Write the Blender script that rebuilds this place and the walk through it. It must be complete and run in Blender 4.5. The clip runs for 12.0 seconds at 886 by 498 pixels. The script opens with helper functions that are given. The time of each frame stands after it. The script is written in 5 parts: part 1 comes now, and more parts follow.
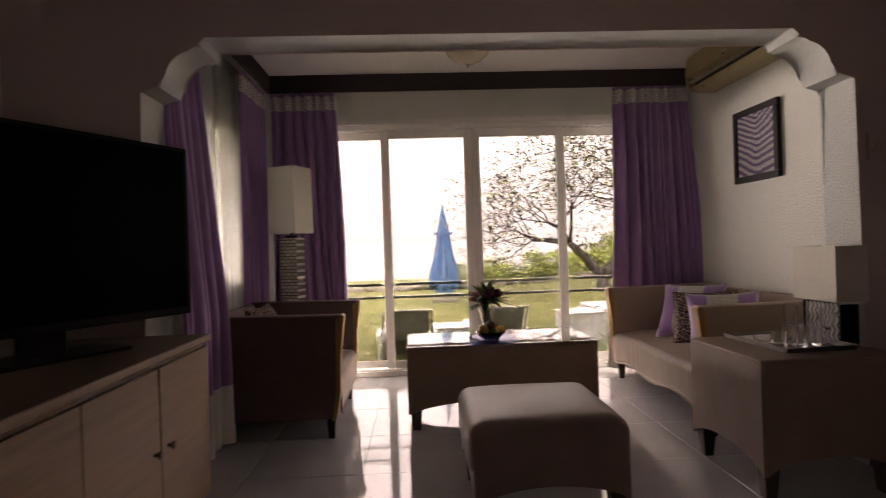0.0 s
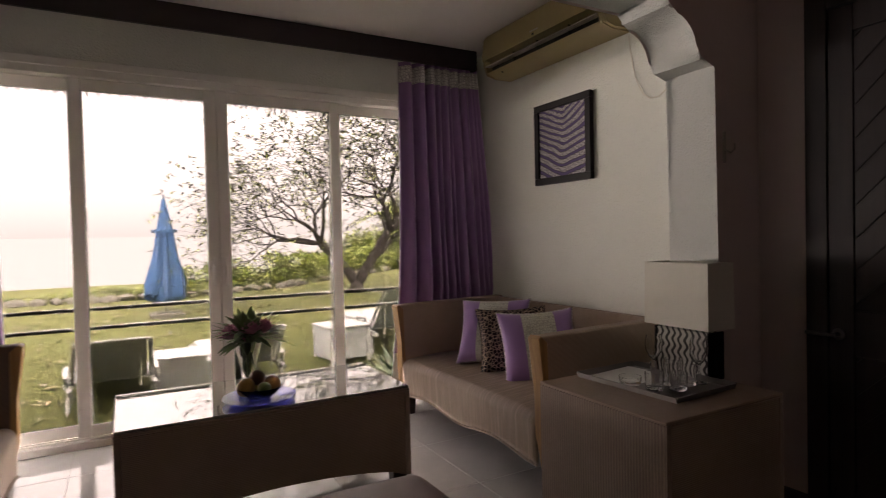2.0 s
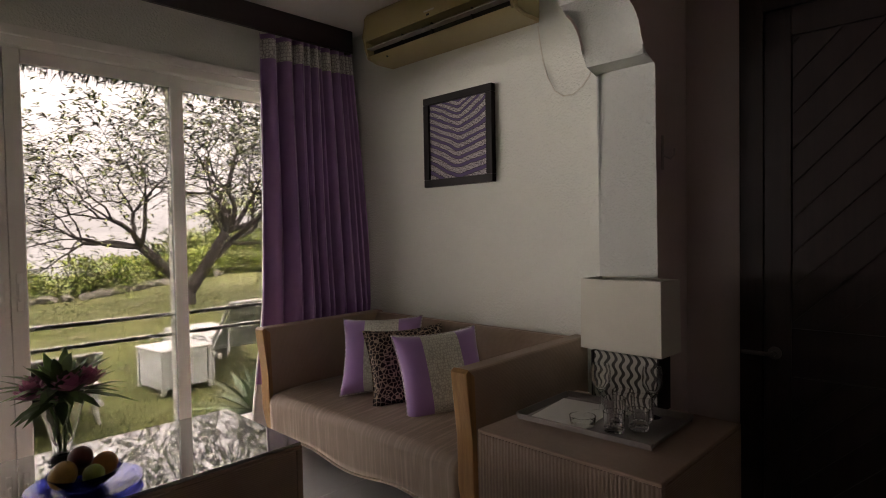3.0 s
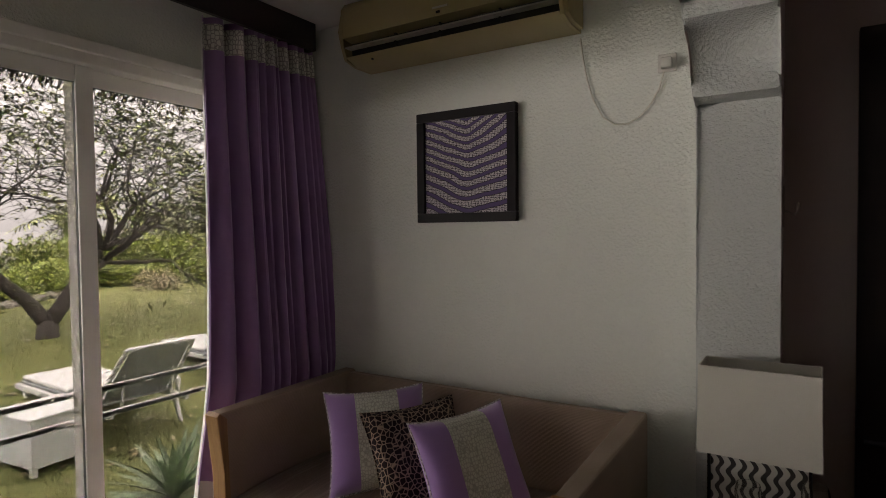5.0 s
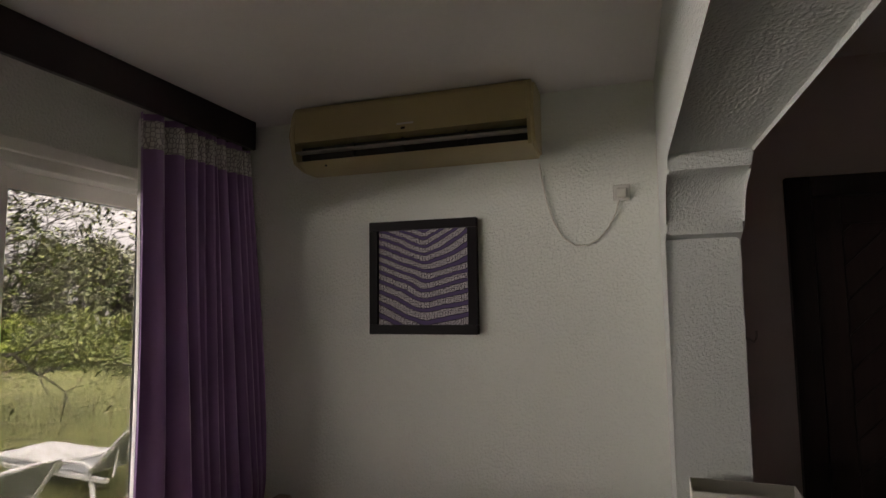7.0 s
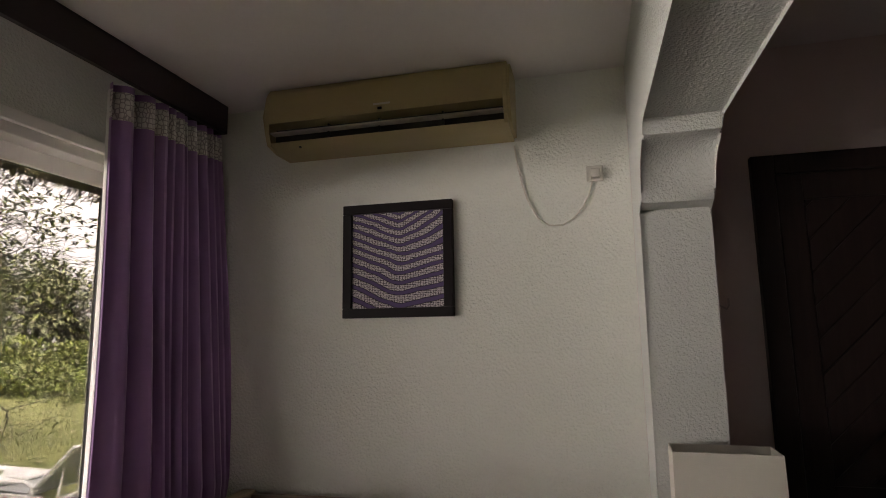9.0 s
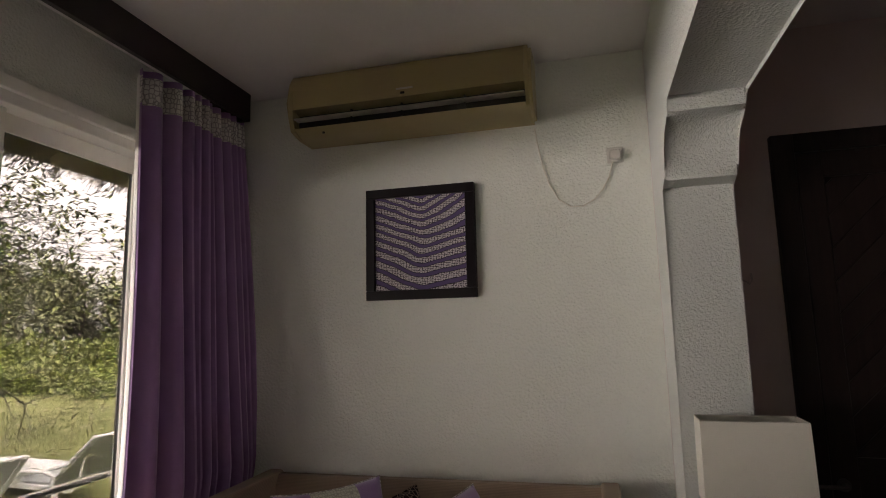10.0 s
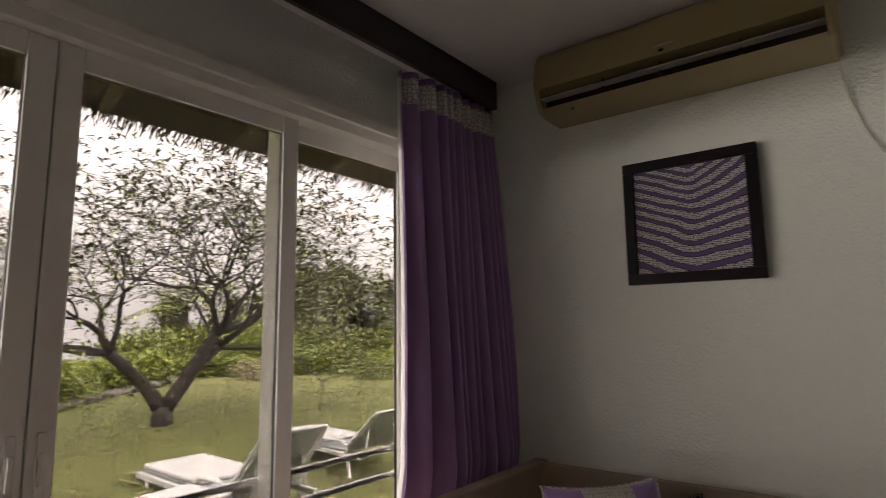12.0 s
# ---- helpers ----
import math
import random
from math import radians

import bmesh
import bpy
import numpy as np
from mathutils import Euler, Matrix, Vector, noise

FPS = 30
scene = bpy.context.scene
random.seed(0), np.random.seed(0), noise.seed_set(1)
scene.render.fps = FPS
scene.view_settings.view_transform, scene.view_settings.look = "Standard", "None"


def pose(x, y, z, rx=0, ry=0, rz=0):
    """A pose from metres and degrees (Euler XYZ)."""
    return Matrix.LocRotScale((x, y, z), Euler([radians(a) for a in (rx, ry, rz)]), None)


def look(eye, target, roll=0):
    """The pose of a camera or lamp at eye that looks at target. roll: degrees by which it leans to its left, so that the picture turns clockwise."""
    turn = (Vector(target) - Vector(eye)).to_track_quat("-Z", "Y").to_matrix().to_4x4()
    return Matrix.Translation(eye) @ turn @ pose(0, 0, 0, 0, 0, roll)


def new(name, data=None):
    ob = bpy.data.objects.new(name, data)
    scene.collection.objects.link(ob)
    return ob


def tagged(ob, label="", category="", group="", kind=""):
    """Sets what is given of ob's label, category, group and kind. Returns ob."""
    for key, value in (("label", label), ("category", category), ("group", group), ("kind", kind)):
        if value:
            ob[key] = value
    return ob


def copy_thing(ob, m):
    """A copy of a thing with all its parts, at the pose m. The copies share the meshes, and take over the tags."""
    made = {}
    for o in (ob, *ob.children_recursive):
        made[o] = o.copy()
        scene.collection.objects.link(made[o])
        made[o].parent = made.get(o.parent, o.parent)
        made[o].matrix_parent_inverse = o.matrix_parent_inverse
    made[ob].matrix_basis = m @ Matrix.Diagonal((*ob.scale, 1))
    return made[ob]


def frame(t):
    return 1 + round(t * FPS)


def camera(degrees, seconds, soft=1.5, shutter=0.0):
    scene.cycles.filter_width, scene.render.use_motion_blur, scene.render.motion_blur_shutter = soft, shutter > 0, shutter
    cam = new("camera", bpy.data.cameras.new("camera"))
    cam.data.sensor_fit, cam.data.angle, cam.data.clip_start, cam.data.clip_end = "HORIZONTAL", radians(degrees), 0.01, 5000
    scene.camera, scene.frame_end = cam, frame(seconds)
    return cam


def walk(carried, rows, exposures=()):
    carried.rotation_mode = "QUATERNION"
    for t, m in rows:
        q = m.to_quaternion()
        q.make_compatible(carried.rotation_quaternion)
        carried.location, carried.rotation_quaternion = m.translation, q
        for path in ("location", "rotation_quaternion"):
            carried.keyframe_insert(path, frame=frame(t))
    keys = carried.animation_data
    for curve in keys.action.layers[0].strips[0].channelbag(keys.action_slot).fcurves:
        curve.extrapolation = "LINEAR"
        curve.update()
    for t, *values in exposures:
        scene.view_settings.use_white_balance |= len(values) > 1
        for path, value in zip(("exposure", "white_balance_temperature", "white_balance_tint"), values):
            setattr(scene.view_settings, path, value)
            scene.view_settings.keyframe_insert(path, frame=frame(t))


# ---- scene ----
cam = camera(75.3, 12.0, 1.0, 0.25)
PATH = [
    (0, (-2.507, -5.21, 1.153), (-2.413, -3.213, 1.146), -1.9),
    (0.5, (-2.475, -5.032, 1.175), (-2.027, -3.083, 1.138), -2.0),
    (1, (-2.486, -4.706, 1.209), (-1.891, -2.798, 1.162), -2.1),
    (1.5, (-2.558, -4.342, 1.209), (-1.867, -2.466, 1.163), -2.0),
    (2, (-2.529, -4.045, 1.227), (-1.558, -2.298, 1.183), -1.3),
    (2.5, (-2.478, -3.736, 1.23), (-1.217, -2.184, 1.174), -1.2),
    (3, (-2.489, -3.434, 1.283), (-1.059, -2.037, 1.226), -1.0),
    (3.5, (-2.52, -3.156, 1.339), (-0.976, -1.885, 1.295), -0.5),
    (5.5, (-2.404, -2.348, 1.571), (-0.657, -1.376, 1.513), -0.7),
    (6, (-2.52, -2.194, 1.616), (-0.707, -1.351, 1.573), -0.6),
    (6.5, (-2.567, -2.091, 1.66), (-0.691, -1.399, 1.646), -0.5),
    (7, (-2.578, -2.084, 1.728), (-0.681, -1.473, 1.898), -0.8),
    (7.2, (-2.582, -2.031, 1.722), (-0.675, -1.482, 1.968), -0.9),
    (9, (-2.556, -2.015, 1.487), (-0.637, -1.533, 1.775), -0.9),
    (9.5, (-2.578, -1.979, 1.441), (-0.656, -1.512, 1.732), -1.1),
    (10, (-2.608, -1.933, 1.404), (-0.691, -1.441, 1.69), -1.3),
    (10.5, (-2.616, -1.857, 1.359), (-0.718, -1.297, 1.655), -1.4),
    (11, (-2.663, -1.778, 1.355), (-0.8, -1.108, 1.636), -2.0),
    (11.5, (-2.679, -1.742, 1.39), (-0.892, -0.88, 1.644), -2.3),
    (12, (-2.515, -1.803, 1.381), (-0.957, -0.58, 1.656), -0.7),
]
EXPOSURES = [(0, 5.80, 7150, 21), (0.5, 5.70, 7150, 24), (1.5, 5.60, 7000, 18), (2.5, 5.42, 6850, 14), (3.5, 5.27, 6650, 10), (5.5, 4.97, 6550, 9), (6.5, 4.94, 6550, 9),
             (9, 5.30, 6700, 11), (10, 5.26, 6700, 11), (12, 5.02, 6650, 11)]
walk(cam, [(t, look(eye, target, roll)) for t, eye, target, roll in PATH], EXPOSURES)

# ---- world, sun, exposure ----
world = bpy.data.worlds.new("overcast_sky")
scene.world = world
world.use_nodes = True
wn, wl = world.node_tree.nodes, world.node_tree.links
bg = wn["Background"]
sky = wn.new("ShaderNodeTexSky")
sky.sky_type = "NISHITA"
sky.sun_disc = False
sky.sun_elevation = radians(52)
sky.sun_rotation = radians(200)
sky.dust_density = 4.0
haze = wn.new("ShaderNodeMix")
haze.data_type = "RGBA"
haze.inputs[0].default_value = 0.96
haze.inputs[7].default_value = (8.3, 7.5, 7.15, 1)
# overcast sky: brighter towards the zenith
wtc, wsep = wn.new("ShaderNodeTexCoord"), wn.new("ShaderNodeSeparateXYZ")
wmax, wmul = wn.new("ShaderNodeMath"), wn.new("ShaderNodeMath")
wmax.operation, wmul.operation = "MAXIMUM", "MULTIPLY_ADD"
wmax.inputs[1].default_value = 0.0
wmul.inputs[1].default_value, wmul.inputs[2].default_value = 4.5, 0.80
wvec = wn.new("ShaderNodeVectorMath")
wvec.operation = "SCALE"
wvec.inputs[0].default_value = (8.3, 7.5, 7.15)
wl.new(wtc.outputs["Generated"], wsep.inputs[0])
wl.new(wsep.outputs["Z"], wmax.inputs[0])
wl.new(wmax.outputs[0], wmul.inputs[0])
wl.new(wmul.outputs[0], wvec.inputs["Scale"])
wl.new(wvec.outputs[0], haze.inputs[7])
wl.new(sky.outputs[0], haze.inputs[6])
wl.new(haze.outputs[2], bg.inputs[0])
bg.inputs[1].default_value = 0.1

sun_data = bpy.data.lights.new("sun", "SUN")
sun_data.energy = 1.7
sun_data.angle = radians(12)
sun_data.color = (1.0, 0.93, 0.82)
sun = new("sun", sun_data)
sun.matrix_world = look((-6, -12, 20), (0, 6, 0))


# ---- materials ----
def mat(name, color, rough=0.6, metal=0.0, spec=0.5, coat=0.0):
    m = bpy.data.materials.new(name)
    m.use_nodes = True
    b = m.node_tree.nodes["Principled BSDF"]
    b.inputs["Base Color"].default_value = (*color, 1)
    b.inputs["Roughness"].default_value = rough
    b.inputs["Metallic"].default_value = metal
    b.inputs["Specular IOR Level"].default_value = spec
    b.inputs["Coat Weight"].default_value = coat
    return m


class Nodes:
    """Short hand for wiring a material."""

    def __init__(self, m):
        self.t = m.node_tree
        self.b = self.t.nodes["Principled BSDF"]

    def add(self, kind, **sockets):
        n = self.t.nodes.new(kind)
        for k, v in sockets.items():
            n.inputs[k.replace("_", " ")].default_value = v
        return n

    def link(self, a, b):
        self.t.links.new(a, b)

    def coords(self, which="Object", scale=(1, 1, 1), rot=(0, 0, 0)):
        c = self.t.nodes.new("ShaderNodeTexCoord")
        mp = self.t.nodes.new("ShaderNodeMapping")
        mp.inputs["Scale"].default_value = scale
        mp.inputs["Rotation"].default_value = rot
        self.link(c.outputs[which], mp.inputs[0])
        return mp.outputs[0]

    def noise(self, vec, scale, detail=4.0, rough=0.6):
        n = self.add("ShaderNodeTexNoise", Scale=scale, Detail=detail, Roughness=rough)
        self.link(vec, n.inputs["Vector"])
        return n.outputs["Fac"]

    def ramp(self, fac, stops):
        r = self.t.nodes.new("ShaderNodeValToRGB")
        e = r.color_ramp.elements
        while len(e) < len(stops):
            e.new(0.5)
        for el, (p, c) in zip(e, stops):
            el.position, el.color = p, (*c, 1)
        self.link(fac, r.inputs[0])
        return r.outputs[0]

    def math(self, op, a, b=None):
        n = self.t.nodes.new("ShaderNodeMath")
        n.operation = op
        for i, v in enumerate((a, b)):
            if v is None:
                continue
            if isinstance(v, (int, float)):
                n.inputs[i].default_value = v
            else:
                self.link(v, n.inputs[i])
        return n.outputs[0]

    def mix(self, fac, a, b, mode="MIX"):
        n = self.t.nodes.new("ShaderNodeMix")
        n.data_type, n.blend_type = "RGBA", mode
        for i, v in ((0, fac), (6, a), (7, b)):
            if isinstance(v, (int, float)):
                n.inputs[i].default_value = v
            elif isinstance(v, tuple):
                n.inputs[i].default_value = (*v, 1)
            else:
                self.link(v, n.inputs[i])
        return n.outputs[2]

    def bump(self, height, strength, distance=0.01, normal=None):
        n = self.add("ShaderNodeBump", Strength=strength, Distance=distance)
        self.link(height, n.inputs["Height"])
        if normal is not None:
            self.link(normal, n.inputs["Normal"])
        self.link(n.outputs[0], self.b.inputs["Normal"])
        return n.outputs[0]

    def color(self, out):
        self.link(out, self.b.inputs["Base Color"])

    def rough(self, out):
        self.link(out, self.b.inputs["Roughness"])


def varied(name, color, rough=0.6, spread=0.12, scale=6.0, fine=60.0, bump=0.15, dist=0.004, metal=0.0, spec=0.5, coat=0.0):
    """A surface with stains and grain at two scales and a light relief."""
    m = mat(name, color, rough, metal, spec, coat)
    n = Nodes(m)
    v = n.coords()
    big, small = n.noise(v, scale, 5), n.noise(v, fine, 3)
    lo = tuple(c * (1 - spread) for c in color)
    hi = tuple(min(1, c * (1 + spread)) for c in color)
    c1 = n.ramp(big, [(0.3, lo), (0.7, hi)])
    n.color(n.mix(0.25, c1, n.ramp(small, [(0.3, lo), (0.7, hi)])))
    n.rough(n.math("ADD", n.math("MULTIPLY", big, 0.2), rough - 0.1))
    n.bump(small, bump, dist)
    return m


def plaster(name, color, relief, grain=78):
    """Roughcast wall paint with trowelled blobs."""
    m = mat(name, color, 0.75, spec=0.3)
    n = Nodes(m)
    v = n.coords()
    big = n.noise(v, 1.3, 4)
    mid = n.noise(v, grain, 3, 0.5)
    fine = n.noise(v, 110, 3)
    blobs = n.ramp(mid, [(0.42, (0, 0, 0)), (0.78, (1, 1, 1))])
    lo = tuple(c * 0.93 for c in color)
    n.color(n.mix(0.3, n.ramp(big, [(0.3, lo), (0.7, color)]), n.ramp(fine, [(0.3, lo), (0.7, color)])))
    h = n.math("ADD", n.math("MULTIPLY", blobs, 0.8), n.math("MULTIPLY", fine, 0.25))
    n.bump(h, relief, 0.006)
    return m


def wood(name, dark, light, rough=0.45, scale=1.0, axis=2, coat=0.0):
    m = mat(name, light, rough, coat=coat)
    n = Nodes(m)
    s = [14 * scale, 14 * scale, 14 * scale]
    s[axis] = 1.0 * scale
    v = n.coords(scale=tuple(s))
    g = n.noise(v, 3.0, 6, 0.65)
    n.color(n.ramp(g, [(0.3, dark), (0.65, light)]))
    n.rough(n.math("ADD", n.math("MULTIPLY", g, 0.2), rough - 0.1))
    n.bump(g, 0.12, 0.003)
    return m


def ribbed(name, color, dark, pitch=0.006, rough=0.5, axis=0, worn=0.0, relief=0.35):
    """Woven, finely ribbed upholstery."""
    m = mat(name, color, rough, spec=0.4)
    n = Nodes(m)
    v = n.coords()
    w = n.add("ShaderNodeTexWave", Scale=0.314 / pitch, Distortion=0.6, Detail=1.0)
    w.inputs["Detail Scale"].default_value = 1.5
    w.bands_direction = "XYZ"[axis]
    n.link(v, w.inputs["Vector"])
    big = n.noise(v, 4, 4)
    fine = n.noise(v, 180, 2)
    c = n.mix(n.math("MULTIPLY", w.outputs["Fac"], 0.45), dark, color)
    c = n.mix(0.35, c, n.ramp(big, [(0.25, dark), (0.75, color)]))
    if worn:
        long = [2.5, 2.5, 2.5]
        long[axis] = 55.0
        streak = n.noise(n.coords(scale=tuple(long)), 1.0, 3)
        c = n.mix(n.math("MULTIPLY", n.math("MAXIMUM", n.math("ADD", streak, -0.48), 0.0), worn), c, tuple(min(1, k * 1.3) for k in color))
    n.color(c)
    n.rough(n.math("ADD", n.math("MULTIPLY", fine, 0.25), rough - 0.1))
    n.bump(n.math("ADD", w.outputs["Fac"], n.math("MULTIPLY", fine, 0.5)), relief, 0.002)
    return m


def cloth(name, color, spread=0.15, pitch=900.0, rough=0.85, sheen=0.3):
    m = mat(name, color, rough, spec=0.2)
    n = Nodes(m)
    n.b.inputs["Sheen Weight"].default_value = sheen
    v = n.coords()
    big, weave = n.noise(v, 3, 4), n.noise(v, pitch * 0.4, 2)
    lo = tuple(c * (1 - spread) for c in color)
    hi = tuple(min(1, c * (1 + spread)) for c in color)
    n.color(n.mix(0.4, n.ramp(big, [(0.3, lo), (0.7, hi)]), n.ramp(weave, [(0.35, lo), (0.65, hi)])))
    n.bump(weave, 0.3, 0.001)
    return m


def lace(name, light, dark, scale=60.0):
    """Pale fabric with an embroidered net pattern."""
    m = mat(name, light, 0.8, spec=0.2)
    n = Nodes(m)
    v = n.coords(scale=(1, 1, 0.8))
    vo = n.add("ShaderNodeTexVoronoi", Scale=scale, Randomness=0.55)
    vo.feature = "DISTANCE_TO_EDGE"
    n.link(v, vo.inputs["Vector"])
    n.color(n.ramp(vo.outputs["Distance"], [(0.03, dark), (0.14, light)]))
    n.bump(vo.outputs["Distance"], 0.5, 0.004)
    return m


def glassy(name, color=(1, 1, 1), rough=0.0, ior=1.45):
    m = mat(name, color, rough)
    b = m.node_tree.nodes["Principled BSDF"]
    b.inputs["Transmission Weight"].default_value = 1.0
    b.inputs["IOR"].default_value = ior
    return m


def zebra(name, light, dark, sx, sz, bands, amp):
    """Wavy light and dark stripes running along z."""
    m = mat(name, light, 0.6)
    n = Nodes(m)
    v = n.coords()
    sep = n.t.nodes.new("ShaderNodeSeparateXYZ")
    n.link(v, sep.inputs[0])
    wave = n.math("MULTIPLY", n.math("SINE", n.math("MULTIPLY", sep.outputs["Z"], sz)), amp)
    wob = n.math("MULTIPLY", n.noise(v, 14, 1), 0.012)
    ph = n.math("ADD", n.math("ADD", n.math("MULTIPLY", sep.outputs["X"], sx), wave), wob)
    ph = n.math("ADD", ph, n.math("MULTIPLY", sep.outputs["Y"], sx))
    st = n.math("SINE", n.math("MULTIPLY", ph, bands))
    n.color(n.ramp(n.math("ADD", n.math("MULTIPLY", st, 0.5), 0.5), [(0.36, dark), (0.46, light)]))
    return m


def leafy(name, dark, light, rough=0.5):
    m = mat(name, light, rough, spec=0.4)
    n = Nodes(m)
    g = n.t.nodes.new("ShaderNodeNewGeometry")
    n.color(n.ramp(g.outputs["Random Per Island"], [(0.0, dark), (1.0, light)]))
    n.b.inputs["Subsurface Weight"].default_value = 0.0
    n.b.inputs["Transmission Weight"].default_value = 0.0
    return m


def art_material():
    """Dot painting: bands of pale dots that dip towards the middle on purple and black."""
    m = mat("dot_painting", (0.1, 0.05, 0.15), 0.7)
    n = Nodes(m)
    v = n.coords()
    sep = n.t.nodes.new("ShaderNodeSeparateXYZ")
    n.link(v, sep.inputs[0])
    y, z = sep.outputs["Y"], sep.outputs["Z"]
    u = n.math("ADD", n.math("MULTIPLY", y, -1.0), -0.012)
    off = n.math("POWER", n.math("ADD", n.math("MULTIPLY", u, u), 0.0003), 0.5)
    right = n.math("MAXIMUM", u, 0.0)
    high = n.math("MAXIMUM", n.math("ADD", z, -0.05), 0.0)
    curl = n.math("MULTIPLY", n.math("MULTIPLY", right, high), -2.0)
    lean = n.math("ADD", n.math("MULTIPLY", off, -0.42), n.math("MULTIPLY", right, 0.20))
    wob = n.math("MULTIPLY", n.noise(v, 7, 2), 0.03)
    s = n.math("ADD", n.math("ADD", n.math("ADD", z, lean), n.math("ADD", curl, wob)), 0.25)
    ph = n.math("ADD", n.math("MULTIPLY", s, 102.0), n.math("MULTIPLY", n.math("MULTIPLY", s, s), 88.0))
    st = n.math("SINE", ph)
    vo = n.add("ShaderNodeTexVoronoi", Scale=128.0, Randomness=0.35)
    n.link(v, vo.inputs["Vector"])
    dots = n.math("LESS_THAN", vo.outputs["Distance"], 0.44)
    band = n.math("GREATER_THAN", st, -0.2)
    edge = n.math("LESS_THAN", n.math("ABSOLUTE", n.math("ADD", st, 0.36)), 0.16)
    base = n.mix(edge, (0.085, 0.055, 0.16), (0.012, 0.008, 0.014))
    n.color(n.mix(n.math("MULTIPLY", band, dots), n.mix(band, base, (0.03, 0.02, 0.035)), (0.58, 0.53, 0.54)))
    n.bump(dots, 0.3, 0.001)
    return m


def leopard_material():
    m = mat("animal_print", (0.03, 0.02, 0.02), 0.8, spec=0.2)
    n = Nodes(m)
    v = n.coords()
    vo = n.add("ShaderNodeTexVoronoi", Scale=46.0, Randomness=0.9)
    vo.feature = "DISTANCE_TO_EDGE"
    n.link(v, vo.inputs["Vector"])
    n.color(n.ramp(vo.outputs["Distance"], [(0.03, (0.36, 0.27, 0.21)), (0.10, (0.015, 0.009, 0.011))]))
    n.bump(n.noise(v, 300, 2), 0.3, 0.002)
    return m


def grass_material():
    m = mat("lawn", (0.118, 0.126, 0.022), 0.9, spec=0.1)
    n = Nodes(m)
    v = n.coords()
    a, b, c = n.noise(v, 0.35, 4), n.noise(v, 2.4, 5), n.noise(v, 45, 3)
    c1 = n.ramp(a, [(0.3, (0.105, 0.118, 0.040)), (0.7, (0.165, 0.158, 0.058))])
    c2 = n.ramp(b, [(0.36, (0.045, 0.066, 0.022)), (0.60, (0.160, 0.160, 0.058)), (0.8, (0.185, 0.165, 0.085))])
    c3 = n.ramp(c, [(0.32, (0.030, 0.045, 0.012)), (0.66, (0.205, 0.205, 0.082))])
    n.color(n.mix(0.4, n.mix(0.5, c1, c2), c3))
    n.bump(n.math("ADD", c, b), 0.8, 0.03)
    return m


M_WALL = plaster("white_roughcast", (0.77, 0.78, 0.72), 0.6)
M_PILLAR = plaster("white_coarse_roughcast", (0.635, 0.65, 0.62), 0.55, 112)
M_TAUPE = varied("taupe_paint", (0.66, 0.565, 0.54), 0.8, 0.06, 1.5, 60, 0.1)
M_CEIL = varied("ceiling_paint", (0.72, 0.69, 0.68), 0.8, 0.05, 1.5, 60, 0.1)
M_PELMET = varied("dark_stained_wood", (0.022, 0.010, 0.012), 0.45, 0.3, 3, 40, 0.1)
M_FRAME = varied("white_pvc", (0.80, 0.78, 0.74), 0.4, 0.04, 3, 40, 0.05)
M_GASKET = mat("black_gasket", (0.01, 0.01, 0.01), 0.6)
M_STEEL = varied("brushed_steel", (0.82, 0.81, 0.79), 0.52, 0.05, 8, 80, 0.05, metal=0.7)
M_DULL = mat("dull_metal", (0.12, 0.115, 0.115), 0.45, 0.8)
M_CHROME = mat("chrome", (0.75, 0.75, 0.75), 0.15, 1.0)
M_PURPLE = cloth("purple_cotton", (0.33, 0.195, 0.41))
M_PURPLE_CUSHION = cloth("purple_satin", (0.32, 0.19, 0.45), 0.1, rough=0.6, sheen=0.5)
M_LINING = cloth("curtain_lining", (0.72, 0.70, 0.68), 0.06)
M_SHEER = bpy.data.materials.new("white_voile")
M_SHEER.use_nodes = True
_t = M_SHEER.node_tree
_tl, _df, _mx = _t.nodes.new("ShaderNodeBsdfTranslucent"), _t.nodes.new("ShaderNodeBsdfDiffuse"), _t.nodes.new("ShaderNodeMixShader")
_tl.inputs[0].default_value = (0.85, 0.85, 0.83, 1)
_df.inputs[0].default_value = (0.80, 0.80, 0.78, 1)
_mx.inputs[0].default_value = 0.5
_t.links.new(_tl.outputs[0], _mx.inputs[1])
_t.links.new(_df.outputs[0], _mx.inputs[2])
_t.links.new(_mx.outputs[0], _t.nodes["Material Output"].inputs[0])
M_BAND = lace("patterned_band", (0.74, 0.71, 0.68), (0.34, 0.31, 0.31), 55)
M_CUSHION_BAND = lace("embroidered_band", (0.62, 0.62, 0.55), (0.40, 0.40, 0.35), 80)
M_LEOPARD = leopard_material()
M_SOFA = ribbed("tan_woven_upholstery", (0.41, 0.33, 0.26), (0.20, 0.15, 0.115), 0.0055, 0.42, 0, 2.2)
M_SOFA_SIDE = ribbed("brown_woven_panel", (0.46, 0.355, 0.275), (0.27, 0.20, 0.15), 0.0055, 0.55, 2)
# same weave for the armchair, with its shade put into the colour
M_CHAIR_SHADED = ribbed("shaded_woven_panel", (0.15, 0.10, 0.082), (0.085, 0.055, 0.044), 0.0055, 0.55, 2)
M_WICKER = ribbed("woven_table_skin", (0.42, 0.31, 0.245), (0.23, 0.16, 0.12), 0.007, 0.45, 2)
M_WICKER_END = ribbed("ribbed_table_end", (0.42, 0.315, 0.25), (0.17, 0.12, 0.09), 0.013, 0.45, 1, relief=0.9)
M_OTTOMAN = ribbed("brown_vinyl_weave", (0.31, 0.235, 0.20), (0.18, 0.125, 0.105), 0.0065, 0.33, 0)
